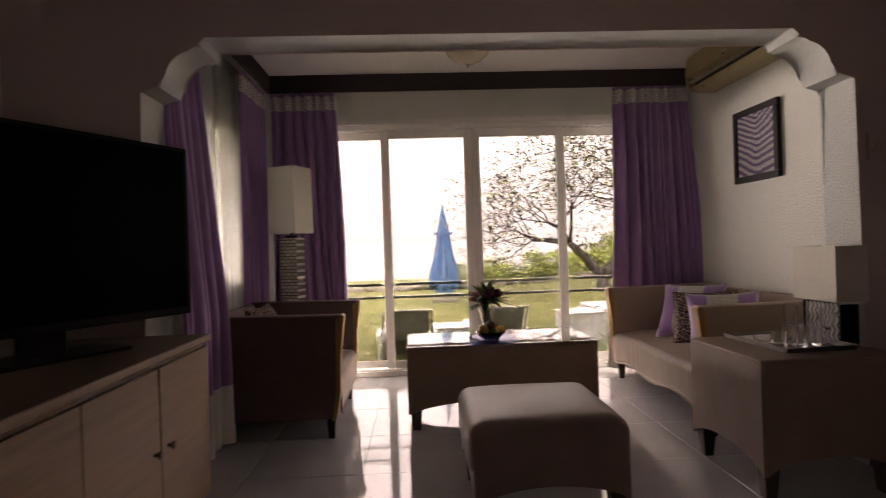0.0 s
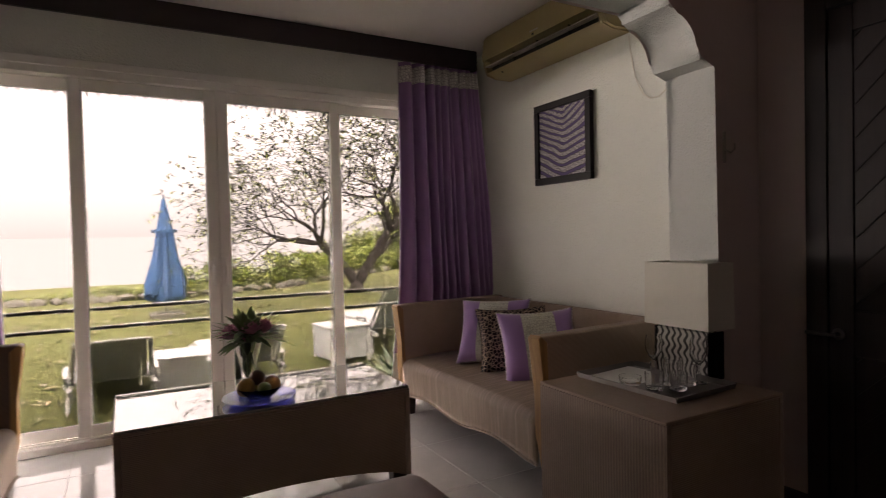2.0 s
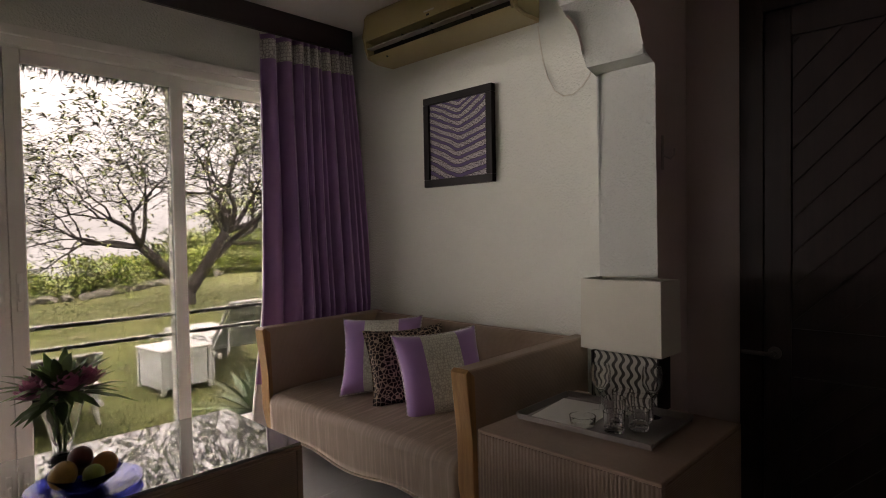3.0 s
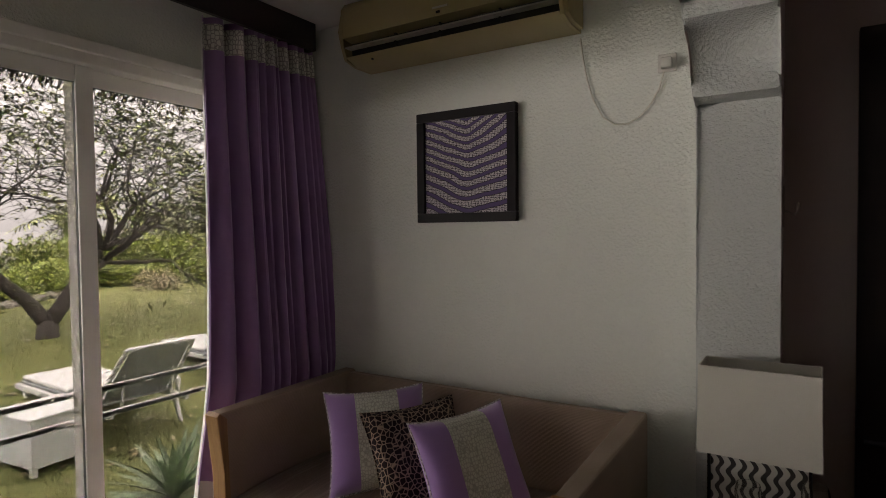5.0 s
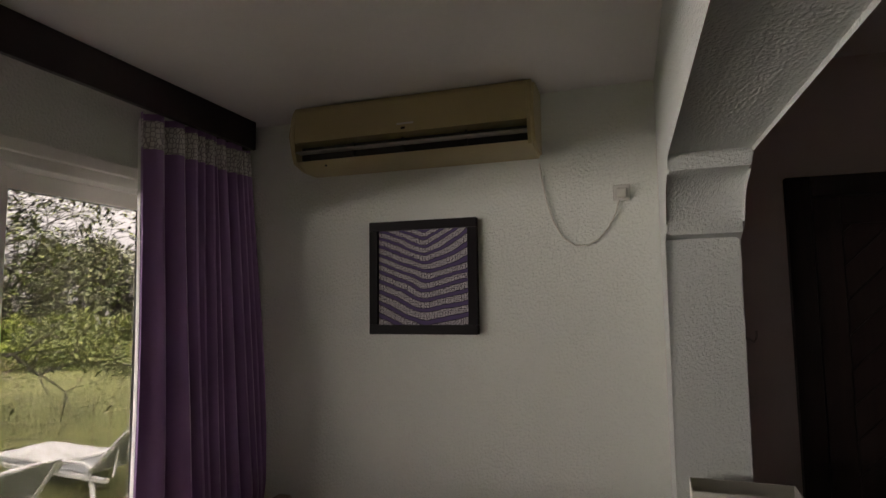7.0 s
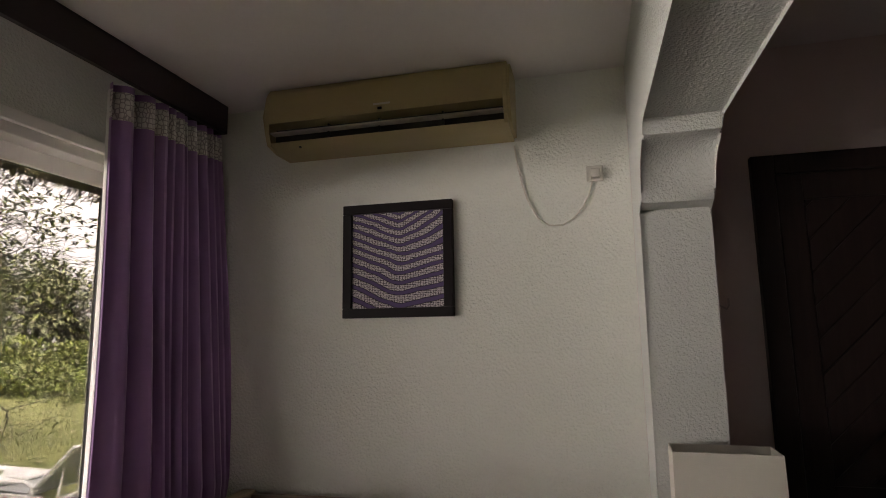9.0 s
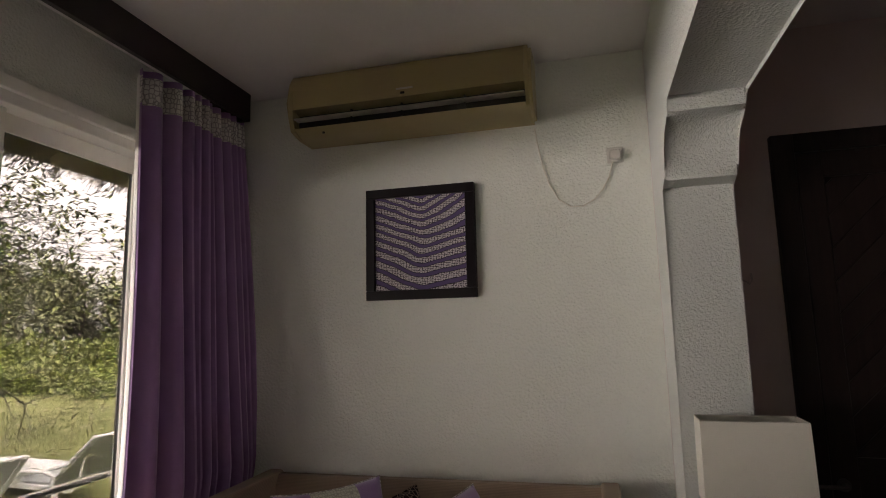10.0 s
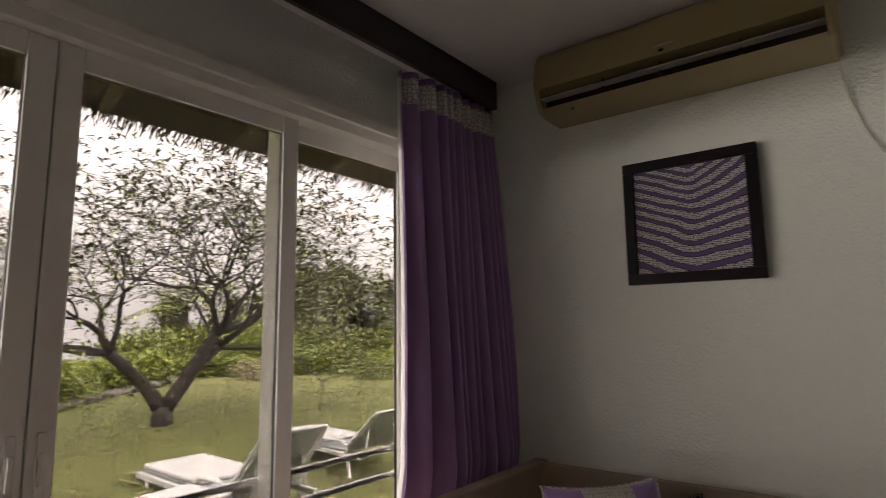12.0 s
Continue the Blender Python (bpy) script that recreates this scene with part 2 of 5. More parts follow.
M_TRIM = wood("honey_wood_edge", (0.22, 0.115, 0.04), (0.36, 0.21, 0.08), 0.4)
M_LEG = wood("dark_leg_wood", (0.02, 0.012, 0.01), (0.05, 0.03, 0.022), 0.4)
M_DARKDOOR = wood("black_brown_wood", (0.008, 0.004, 0.004), (0.022, 0.012, 0.011), 0.42)
M_OAK = wood("brown_oak", (0.14, 0.086, 0.052), (0.215, 0.142, 0.09), 0.4, 0.8, 1)
M_BLACK = mat("black_plastic", (0.008, 0.005, 0.006), 0.4, spec=0.2)
M_SCREEN = mat("dark_screen", (0.004, 0.003, 0.005), 0.30, spec=0.03)
M_AC = varied("yellowed_plastic", (0.37, 0.30, 0.15), 0.45, 0.06, 2, 60, 0.04)
M_AC_DARK = mat("vent_shadow_plastic", (0.03, 0.028, 0.025), 0.6)
M_AC_VANE = mat("vane_plastic", (0.50, 0.46, 0.42), 0.4)
M_SHADE = cloth("lampshade_fabric", (0.70, 0.68, 0.60), 0.04)
M_ZEBRA = zebra("zebra_carved_base", (0.55, 0.53, 0.48), (0.03, 0.025, 0.025), 1.0, 118.0, 200.0, 0.0065)
M_MOSAIC = mat("shell_tile_column", (0.55, 0.52, 0.45), 0.5)
_n = Nodes(M_MOSAIC)
_br = _n.add("ShaderNodeTexBrick", Scale=1.0)
for _k, _v in (("Color1", (0.62, 0.59, 0.52, 1)), ("Color2", (0.40, 0.37, 0.31, 1)), ("Mortar", (0.06, 0.05, 0.05, 1)), ("Mortar Size", 0.003), ("Brick Width", 0.055), ("Row Height", 0.026)):
    _br.inputs[_k].default_value = _v
_n.link(_n.coords("Object", (1, 1, 1), (radians(90), 0, 0)), _br.inputs["Vector"])
_n.color(_br.outputs["Color"])
_n.bump(_br.outputs["Fac"], 0.4, 0.002)
M_ART = art_material()
M_GLASS = glassy("clear_glass")
# window glass colours set dark so the outdoors looks dimmer than it lights
M_PANE = glassy("view_dimming_glass", (0.0315, 0.0305, 0.0304), ior=1.18)
M_PANE_SIDE = glassy("lightly_tinted_glass", (0.07, 0.069, 0.068))
M_BLUE_GLASS = glassy("cobalt_glass", (0.05, 0.06, 0.38), 0.08)
M_TOPGLASS = mat("table_glass", (0.20, 0.19, 0.17), 0.02, spec=1.0, coat=1.0)
M_TOPGLASS.node_tree.nodes["Principled BSDF"].inputs["IOR"].default_value = 1.9
M_HOOK = varied("brown_bronze", (0.44, 0.38, 0.36), 0.5, 0.1, 8, 60, 0.03)
M_TRAY = varied("dull_tray", (0.20, 0.18, 0.175), 0.45, 0.08, 6, 90, 0.03, metal=0.15)
M_PAPER = varied("white_card", (0.78, 0.77, 0.76), 0.7, 0.03, 5, 60, 0.03)
M_CABLE = mat("white_cable", (0.66, 0.63, 0.55), 0.5)
M_SOCKET = varied("grey_socket", (0.56, 0.54, 0.49), 0.5, 0.08, 8, 60, 0.03)
M_OPAL = varied("cream_glass", (0.68, 0.60, 0.44), 0.25, 0.08, 7, 50, 0.03, coat=0.4)
M_LAWN = grass_material()
M_BLADE = leafy("grass_blades", (0.05, 0.075, 0.02), (0.22, 0.23, 0.08), 0.8)
M_BARK = varied("lichen_bark", (0.038, 0.031, 0.026), 0.9, 0.8, 9, 45, 0.8, 0.02)
M_LEAF = leafy("frangipani_leaves", (0.06, 0.076, 0.02), (0.18, 0.205, 0.05))
M_BUSH = leafy("bush_leaves", (0.07, 0.10, 0.02), (0.30, 0.34, 0.06))
M_BUSH_DARK = leafy("shade_leaves", (0.075, 0.10, 0.028), (0.25, 0.27, 0.07))
# aerial haze is mixed into this leaf colour: paler and less saturated
M_WOOD = leafy("haze_paled_leaves", (0.09, 0.10, 0.05), (0.24, 0.25, 0.12), 0.7)
M_DRY = leafy("dry_twig_leaves", (0.14, 0.11, 0.06), (0.30, 0.26, 0.14))
M_AGAVE = leafy("succulent_leaves", (0.12, 0.17, 0.09), (0.24, 0.32, 0.18))
M_FLOWER_LEAF = leafy("bouquet_leaves", (0.04, 0.075, 0.025), (0.15, 0.24, 0.08))
M_PETAL = leafy("pink_petals", (0.26, 0.05, 0.14), (0.60, 0.26, 0.38))
M_THATCH = leafy("thatch_straw", (0.055, 0.043, 0.036), (0.21, 0.17, 0.135), 0.9)
M_POLEWOOD = varied("grey_pole_wood", (0.22, 0.18, 0.14), 0.85, 0.3, 6, 40, 0.3)
M_STONE = varied("field_stone", (0.15, 0.14, 0.115), 0.9, 0.25, 5, 30, 0.6, 0.02)
M_UMBRELLA = cloth("blue_canvas", (0.055, 0.125, 0.27), 0.12)
M_POLE = varied("grey_pole", (0.45, 0.45, 0.45), 0.4, 0.06, 6, 60, 0.05, metal=0.4)
M_RESIN = varied("white_resin", (0.50, 0.50, 0.48), 0.45, 0.06, 4, 50, 0.05)
M_PANEL = varied("weathered_resin", (0.46, 0.47, 0.46), 0.55, 0.12, 5, 60, 0.05)
M_MESH = ribbed("grey_sling_mesh", (0.30, 0.32, 0.31), (0.17, 0.18, 0.18), 0.006, 0.7, 0)
# haze brightness is emitted by the backdrop sheet, matched to the sky
M_HAZE = mat("haze_glow", (0.8, 0.8, 0.8), 1.0)
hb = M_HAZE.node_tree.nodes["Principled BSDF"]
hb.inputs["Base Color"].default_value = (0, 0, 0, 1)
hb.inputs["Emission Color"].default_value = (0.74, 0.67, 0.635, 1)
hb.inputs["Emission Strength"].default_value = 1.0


def tile_material():
    m = mat("polished_porcelain", (0.55, 0.54, 0.52), 0.08, spec=0.8, coat=0.6)
    n = Nodes(m)
    v = n.coords()
    info = n.t.nodes.new("ShaderNodeObjectInfo")
    a = n.noise(v, 3.5, 6)
    c = n.ramp(a, [(0.3, (0.58, 0.58, 0.585)), (0.7, (0.68, 0.68, 0.675))])
    n.color(n.mix(n.math("MULTIPLY", info.outputs["Random"], 0.2), c, (0.54, 0.54, 0.54)))
    n.rough(n.math("ADD", n.math("MULTIPLY", n.noise(v, 14, 4), 0.10), 0.03))
    n.bump(n.noise(v, 2.2, 2), 0.02, 0.02)
    return m


M_TILE = tile_material()
M_GROUT = varied("grey_grout", (0.38, 0.37, 0.36), 0.9, 0.15, 10, 60, 0.2)


# ---- mesh helpers ----
def mesh_of(bm, name, smooth=None):
    bmesh.ops.recalc_face_normals(bm, faces=bm.faces)
    me = bpy.data.meshes.new(name)
    bm.to_mesh(me)
    bm.free()
    if smooth is not None:
        for p in me.polygons:
            p.use_smooth = True
        me.set_sharp_from_angle(angle=radians(smooth))
    return me


def part(name, bm, material, parent, label="", smooth=40):
    ob = new(name, mesh_of(bm, name, smooth))
    ob.data.materials.append(material)
    ob.parent = parent
    if smooth is not None:
        even(ob)
    if label:
        tagged(ob, label)
    return ob


def even(ob):
    """Keep the large faces of bevelled shapes flat in shading."""
    w = ob.modifiers.new("even_normals", "WEIGHTED_NORMAL")
    w.keep_sharp = True
    w.weight = 90


def thing(name, m, label, category, group="", kind=""):
    ob = new(name)
    ob.empty_display_size = 0.1
    ob.matrix_world = m
    return tagged(ob, label, category, group, kind)


def solid(name, bm, material, label, category, kind="", smooth=40, m=None, group=""):
    """A thing or piece of the setting that is one mesh."""
    ob = new(name, mesh_of(bm, name, smooth))
    ob.data.materials.append(material)
    if m is not None:
        ob.matrix_world = m
    return tagged(ob, label, category, group, kind)


def raw(name, verts, faces, material, smooth=False):
    me = bpy.data.meshes.new(name)
    me.from_pydata(verts, [], faces)
    me.validate()
    me.materials.append(material)
    if smooth:
        for p in me.polygons:
            p.use_smooth = True
    return me


def box(x0, x1, y0, y1, z0, z1, bevel=0.0, seg=2, bm=None):
    own = bmesh.new()
    bmesh.ops.create_cube(own, size=1)
    for v in own.verts:
        v.co = Vector((x0 + (v.co.x + 0.5) * (x1 - x0), y0 + (v.co.y + 0.5) * (y1 - y0), z0 + (v.co.z + 0.5) * (z1 - z0)))
    if bevel:
        bmesh.ops.bevel(own, geom=own.edges[:], offset=bevel, segments=seg, profile=0.5, affect="EDGES")
    return own if bm is None else join(bm, own)


def join(bm, other, m=None):
    if m is not None:
        bmesh.ops.transform(other, matrix=m, verts=other.verts)
    me = bpy.data.meshes.new("tmp")
    other.to_mesh(me)
    other.free()
    bm.from_mesh(me)
    bpy.data.meshes.remove(me)
    return bm


def prism(points, a, b, axis="x", bevel=0.0, seg=2):
    """A closed outline in the two other axes, drawn out from a to b along axis."""
    bm = bmesh.new()

    def at(p, c):
        return {"x": (c, p[0], p[1]), "y": (p[0], c, p[1]), "z": (p[0], p[1], c)}[axis]

    lo = [bm.verts.new(at(p, a)) for p in points]
    hi = [bm.verts.new(at(p, b)) for p in points]
    bm.faces.new(lo)
    bm.faces.new(hi)
    for i in range(len(points)):
        j = (i + 1) % len(points)
        bm.faces.new((lo[i], lo[j], hi[j], hi[i]))
    if bevel:
        es = [e for e in bm.edges if any(len(f.verts) > 4 for f in e.link_faces)] if len(points) > 4 else bm.edges[:]
        bmesh.ops.bevel(bm, geom=es, offset=bevel, segments=seg, profile=0.5, affect="EDGES")
    return bm


def lathe(profile, steps=24):
    """A turned shape round z: (radius, height) from one end to the other."""
    bm = bmesh.new()
    rings = []
    for r, z in profile:
        if r < 1e-5:
            rings.append([bm.verts.new((0, 0, z))])
        else:
            rings.append([bm.verts.new((r * math.cos(2 * math.pi * i / steps), r * math.sin(2 * math.pi * i / steps), z)) for i in range(steps)])
    for a, b in zip(rings, rings[1:]):
        for i in range(steps):
            j = (i + 1) % steps
            q = [a[i % len(a)], a[j % len(a)], b[j % len(b)], b[i % len(b)]]
            f = list(dict.fromkeys(q))
            if len(f) > 2:
                bm.faces.new(f)
    return bm


def tube_data(path, radii, sides=8):
    """Vertices and faces of a tapered tube along a path."""
    verts, faces = [], []
    up = Vector((0.31, 0.17, 0.93))
    n = len(path)
    for i, p in enumerate(path):
        d = (path[min(i + 1, n - 1)] - path[max(i - 1, 0)]).normalized()
        a = d.cross(up)
        if a.length < 1e-3:
            a = d.cross(Vector((1, 0, 0)))
        a.normalize()
        b = d.cross(a)
        for k in range(sides):
            t = 2 * math.pi * k / sides
            verts.append(p + (a * math.cos(t) + b * math.sin(t)) * radii[i])
    for i in range(n - 1):
        for k in range(sides):
            l = (k + 1) % sides
            faces.append((i * sides + k, i * sides + l, (i + 1) * sides + l, (i + 1) * sides + k))
    faces.append(tuple(range(sides))[::-1])
    faces.append(tuple(range((n - 1) * sides, n * sides)))
    return verts, faces


def tube(path, r, sides=8):
    path = [Vector(p) for p in path]
    radii = r if isinstance(r, (list, tuple)) else [r] * len(path)
    v, f = tube_data(path, radii, sides)
    bm = bmesh.new()
    vs = [bm.verts.new(c) for c in v]
    for q in f:
        bm.faces.new([vs[i] for i in q])
    return bm


def scallop(x0, x1, top, low, high, waves=1, n=28):
    """Outline of an apron: straight on top, with a wavy lower edge."""
    pts = [(x0, top), (x1, top)]
    for i in range(n + 1):
        u = 1 - i / n
        h = low + (high - low) * (0.5 - 0.5 * math.cos(2 * math.pi * waves * u)) if waves > 1 else low + (high - low) * math.sin(math.pi * u) ** 0.6
        pts.append((x0 + (x1 - x0) * u, h))
    return pts


def taper_leg(x, y, h, w, w2):
    bm = box(-0.5, 0.5, -0.5, 0.5, 0, h)
    for v in bm.verts:
        s = w if v.co.z > h / 2 else w2
        v.co.x, v.co.y = x + v.co.x * s, y + v.co.y * s
    bmesh.ops.bevel(bm, geom=bm.edges[:], offset=0.004, segments=1, affect="EDGES")
    return bm


# ---- the room: walls, floor, ceiling ----
CEIL = 2.655
LEFT, BACK = -4.40, -7.0
ARCH0, ARCH1 = -2.468, -2.218

solid("ceiling", box(LEFT - 0.2, 0.2, BACK - 0.2, 0.2, CEIL, CEIL + 0.15), M_CEIL, "plain white painted plaster ceiling over the room", "ceiling", "structure")
solid("floor", box(LEFT - 0.2, 0.2, BACK - 0.2, 0.2, -0.12, -0.006), M_GROUT, "polished pale grey porcelain tile floor with thin joints", "floor", "structure")
solid("wall_right", box(0, 0.2, ARCH1, 0.2, 0, CEIL), M_WALL, "white roughcast side wall behind the sofa", "wall", "structure")
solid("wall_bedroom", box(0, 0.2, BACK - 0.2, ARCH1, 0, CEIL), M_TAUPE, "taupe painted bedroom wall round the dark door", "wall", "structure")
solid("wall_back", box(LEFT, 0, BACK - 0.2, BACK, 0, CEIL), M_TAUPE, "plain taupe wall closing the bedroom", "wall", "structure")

WX0, WX1, WTOP = -3.58, -0.36, 2.29
bm = box(LEFT - 0.2, WX0, 0, 0.2, 0, CEIL)
box(WX1, 0, 0, 0.2, 0, CEIL, bm=bm)
box(WX0, WX1, 0, 0.2, WTOP, CEIL, bm=bm)
solid("wall_window", bm, M_WALL, "white wall round the wide sliding window", "wall", "structure")

SY0, SY1, SZ0, SZ1 = -1.70, -0.53, 0.95, 2.10
LIV = -3.92
bm = box(LEFT - 0.2, LEFT, BACK - 0.2, ARCH1, 0, CEIL)
box(LEFT - 0.2, LIV, ARCH1, SY0, 0, CEIL, bm=bm)
box(LEFT - 0.2, LIV, SY1, 0, 0, CEIL, bm=bm)
box(LEFT - 0.2, LIV, SY0, SY1, 0, SZ0, bm=bm)
box(LEFT - 0.2, LIV, SY0, SY1, SZ1, CEIL, bm=bm)
solid("wall_left", bm, M_WALL, "white side wall with a small side window", "wall", "structure")


def arch_outline():
    """Opening with stepped rounded shoulders between two stub walls."""
    r = [(-0.30, 0), (-0.30, 1.932), (-0.405, 1.938)]
    for i in range(9):
        a = i / 8 * math.pi / 2
        r.append((-0.415 - 0.15 * (1 - math.cos(a)), 1.975 + 0.15 * math.sin(a)))
    r += [(-0.60, 2.13), (-0.605, 2.185)]
    mid = -2.04
    l = [(2 * mid - x, z) for x, z in reversed(r)]
    return [(0, 0)] + r + l + [(LEFT, 0), (LEFT, CEIL), (0, CEIL)]


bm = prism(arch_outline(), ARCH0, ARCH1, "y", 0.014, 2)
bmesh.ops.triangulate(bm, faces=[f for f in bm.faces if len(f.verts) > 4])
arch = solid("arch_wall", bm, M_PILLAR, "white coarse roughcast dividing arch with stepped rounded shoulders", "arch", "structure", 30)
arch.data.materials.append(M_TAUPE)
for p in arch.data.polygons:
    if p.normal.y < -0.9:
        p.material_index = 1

for nm, b in (("baseboard_right", box(-0.024, -0.001, -2.68, ARCH0 - 0.002, 0, 0.09, 0.004)),
              ("baseboard_arch", box(-0.30, -0.026, ARCH0 - 0.024, ARCH0 - 0.002, 0, 0.09, 0.004)),
              ("baseboard_bedroom", box(-0.024, -0.001, BACK, -3.86, 0, 0.09, 0.004))):
    solid(nm, b, M_PELMET, "dark wooden skirting board along the wall", "skirting", "structure")

# ---- window front ----
win = thing("window_1", pose(0, 0, 0), "wide white sliding window with four tall panes", "window", kind="structure")
FY0, FY1 = 0.02, 0.13


def frame_ring(x0, x1, z0, z1, y0, y1, w, bevel=0.006, first=0.0):
    first = first or w
    bm = box(x0, x0 + first, y0, y1, z0, z1, bevel)
    box(x1 - w, x1, y0, y1, z0, z1, bevel, bm=bm)
    box(x0 + first, x1 - w, y0 + 0.001, y1 - 0.001, z0, z0 + w, bevel, bm=bm)
    box(x0 + first, x1 - w, y0 + 0.001, y1 - 0.001, z1 - w, z1, bevel, bm=bm)
    return bm


bm = box(WX0, WX1, FY0 - 0.03, FY1, 2.225, WTOP, 0.008)
box(WX0, WX1, FY0 - 0.05, FY0 + 0.02, WTOP - 0.02, WTOP + 0.03, 0.006, bm=bm)
box(WX0, WX0 + 0.05, FY0, FY1, 0.02, 2.225, 0.006, bm=bm)
box(WX1 - 0.05, WX1, FY0, FY1, 0.02, 2.225, 0.006, bm=bm)
part("window_frame", bm, M_FRAME, win, "white plastic outer window frame")
bm = box(WX0, WX1, FY0 - 0.03, FY1 + 0.05, 0.0, 0.045, 0.006)
for yy in (0.035, 0.075):
    box(WX0, WX1, yy, yy + 0.012, 0.045, 0.056, 0.002, bm=bm)
part("window_sill", bm, M_FRAME, win, "white sliding track sill")
SASH = [(-3.53, -2.722, 0.070), (-2.80, -1.968, 0.03), (-1.966, -1.113, 0.03), (-1.178, -0.41, 0.070)]
STILE = [0.072, 0.072, 0.070, 0.072]
for x0, x1, y0 in ((-2.792, -2.732, 0.110), (-2.005, -1.935, 0.070), (-1.172, -1.122, 0.110)):
    part("post", box(x0, x1, y0, 0.158, 0.046, 2.222, 0.004), M_FRAME, win, "white outer post")
for i, (x0, x1, y) in enumerate(SASH):
    s = part("sash", frame_ring(x0, x1, 0.058, 2.225, y, y + 0.036, 0.072, 0.006, STILE[i]), M_FRAME, win, "white sliding sash")
    g = part("pane", box(x0 + STILE[i] - 0.006, x1 - 0.066, y + 0.015, y + 0.021, 0.124, 2.159), M_PANE, s, "glass pane darkened to dim the view outside", None)
    # direct daylight still enters at full strength
    g.visible_shadow = False
    part("gasket", frame_ring(x0 + STILE[i] - 0.004, x1 - 0.068, 0.126, 2.157, y + 0.010, y + 0.026, 0.006, 0.0), M_GASKET, s, "black rubber gasket", None)
    if i in (1, 2):
        hx = x1 - 0.035 if i == 1 else x0 + 0.035
        hb_ = box(hx - 0.013, hx + 0.013, y - 0.012, y + 0.002, 0.93, 1.12, 0.005)
        box(hx - 0.008, hx + 0.008, y - 0.028, y - 0.010, 0.98, 1.07, 0.005, bm=hb_)
        part("handle", hb_, M_FRAME if i == 2 else M_STEEL, s, "sliding door pull handle")

rail = thing("guard_rail", pose(0, 0, 0), "two pale brushed steel horizontal guard rails outside the window", "railing")
for z in (0.70, 0.82):
    part("rail", tube([(WX0, 0.165, z), (-2, 0.165, z), (WX1 + 0.1, 0.165, z)], 0.0135, 12), M_STEEL, rail)
for x in (WX0 + 0.03, -2.76, -1.97, -1.145, WX1 - 0.02):
    for z in (0.70, 0.82):
        part("bracket", box(x - 0.012, x + 0.012, 0.128, 0.165, z - 0.010, z + 0.010, 0.003), M_STEEL, rail)

side = thing("window_2", pose(0, 0, 0), "small white framed side window", "window", kind="structure")
bm = box(LIV - 0.10, LIV - 0.06, SY0, SY0 + 0.05, SZ0, SZ1, 0.004)
box(LIV - 0.10, LIV - 0.06, SY1 - 0.05, SY1, SZ0, SZ1, 0.004, bm=bm)
box(LIV - 0.10, LIV - 0.06, SY0 + 0.05, SY1 - 0.05, SZ0, SZ0 + 0.05, 0.004, bm=bm)
box(LIV - 0.10, LIV - 0.06, SY0 + 0.05, SY1 - 0.05, SZ1 - 0.05, SZ1, 0.004, bm=bm)
part("window_frame", bm, M_FRAME, side)
g = part("pane", box(LIV - 0.084, LIV - 0.080, SY0 + 0.045, SY1 - 0.045, SZ0 + 0.045, SZ1 - 0.045), M_PANE_SIDE, side, "", None)
g.visible_shadow = False
part("window_sill", box(LIV - 0.06, LIV + 0.03, SY0 - 0.03, SY1 + 0.03, SZ0 - 0.03, SZ0, 0.005), M_FRAME, side)

# ---- pelmet and curtains ----
pel = thing("pelmet", pose(0, 0, 0), "dark stained wooden curtain pelmet under the ceiling", "pelmet", kind="structure")
part("front_board", box(-3.70, -0.09, -0.27, -0.245, 2.505, CEIL - 0.002, 0.003), M_PELMET, pel)
part("end_board", box(-0.115, -0.09, -0.243, -0.001, 2.505, CEIL - 0.002, 0.003), M_PELMET, pel)
part("side_board", box(-3.725, -3.70, ARCH1 + 0.003, -0.245, 2.505, CEIL - 0.002, 0.003), M_PELMET, pel)


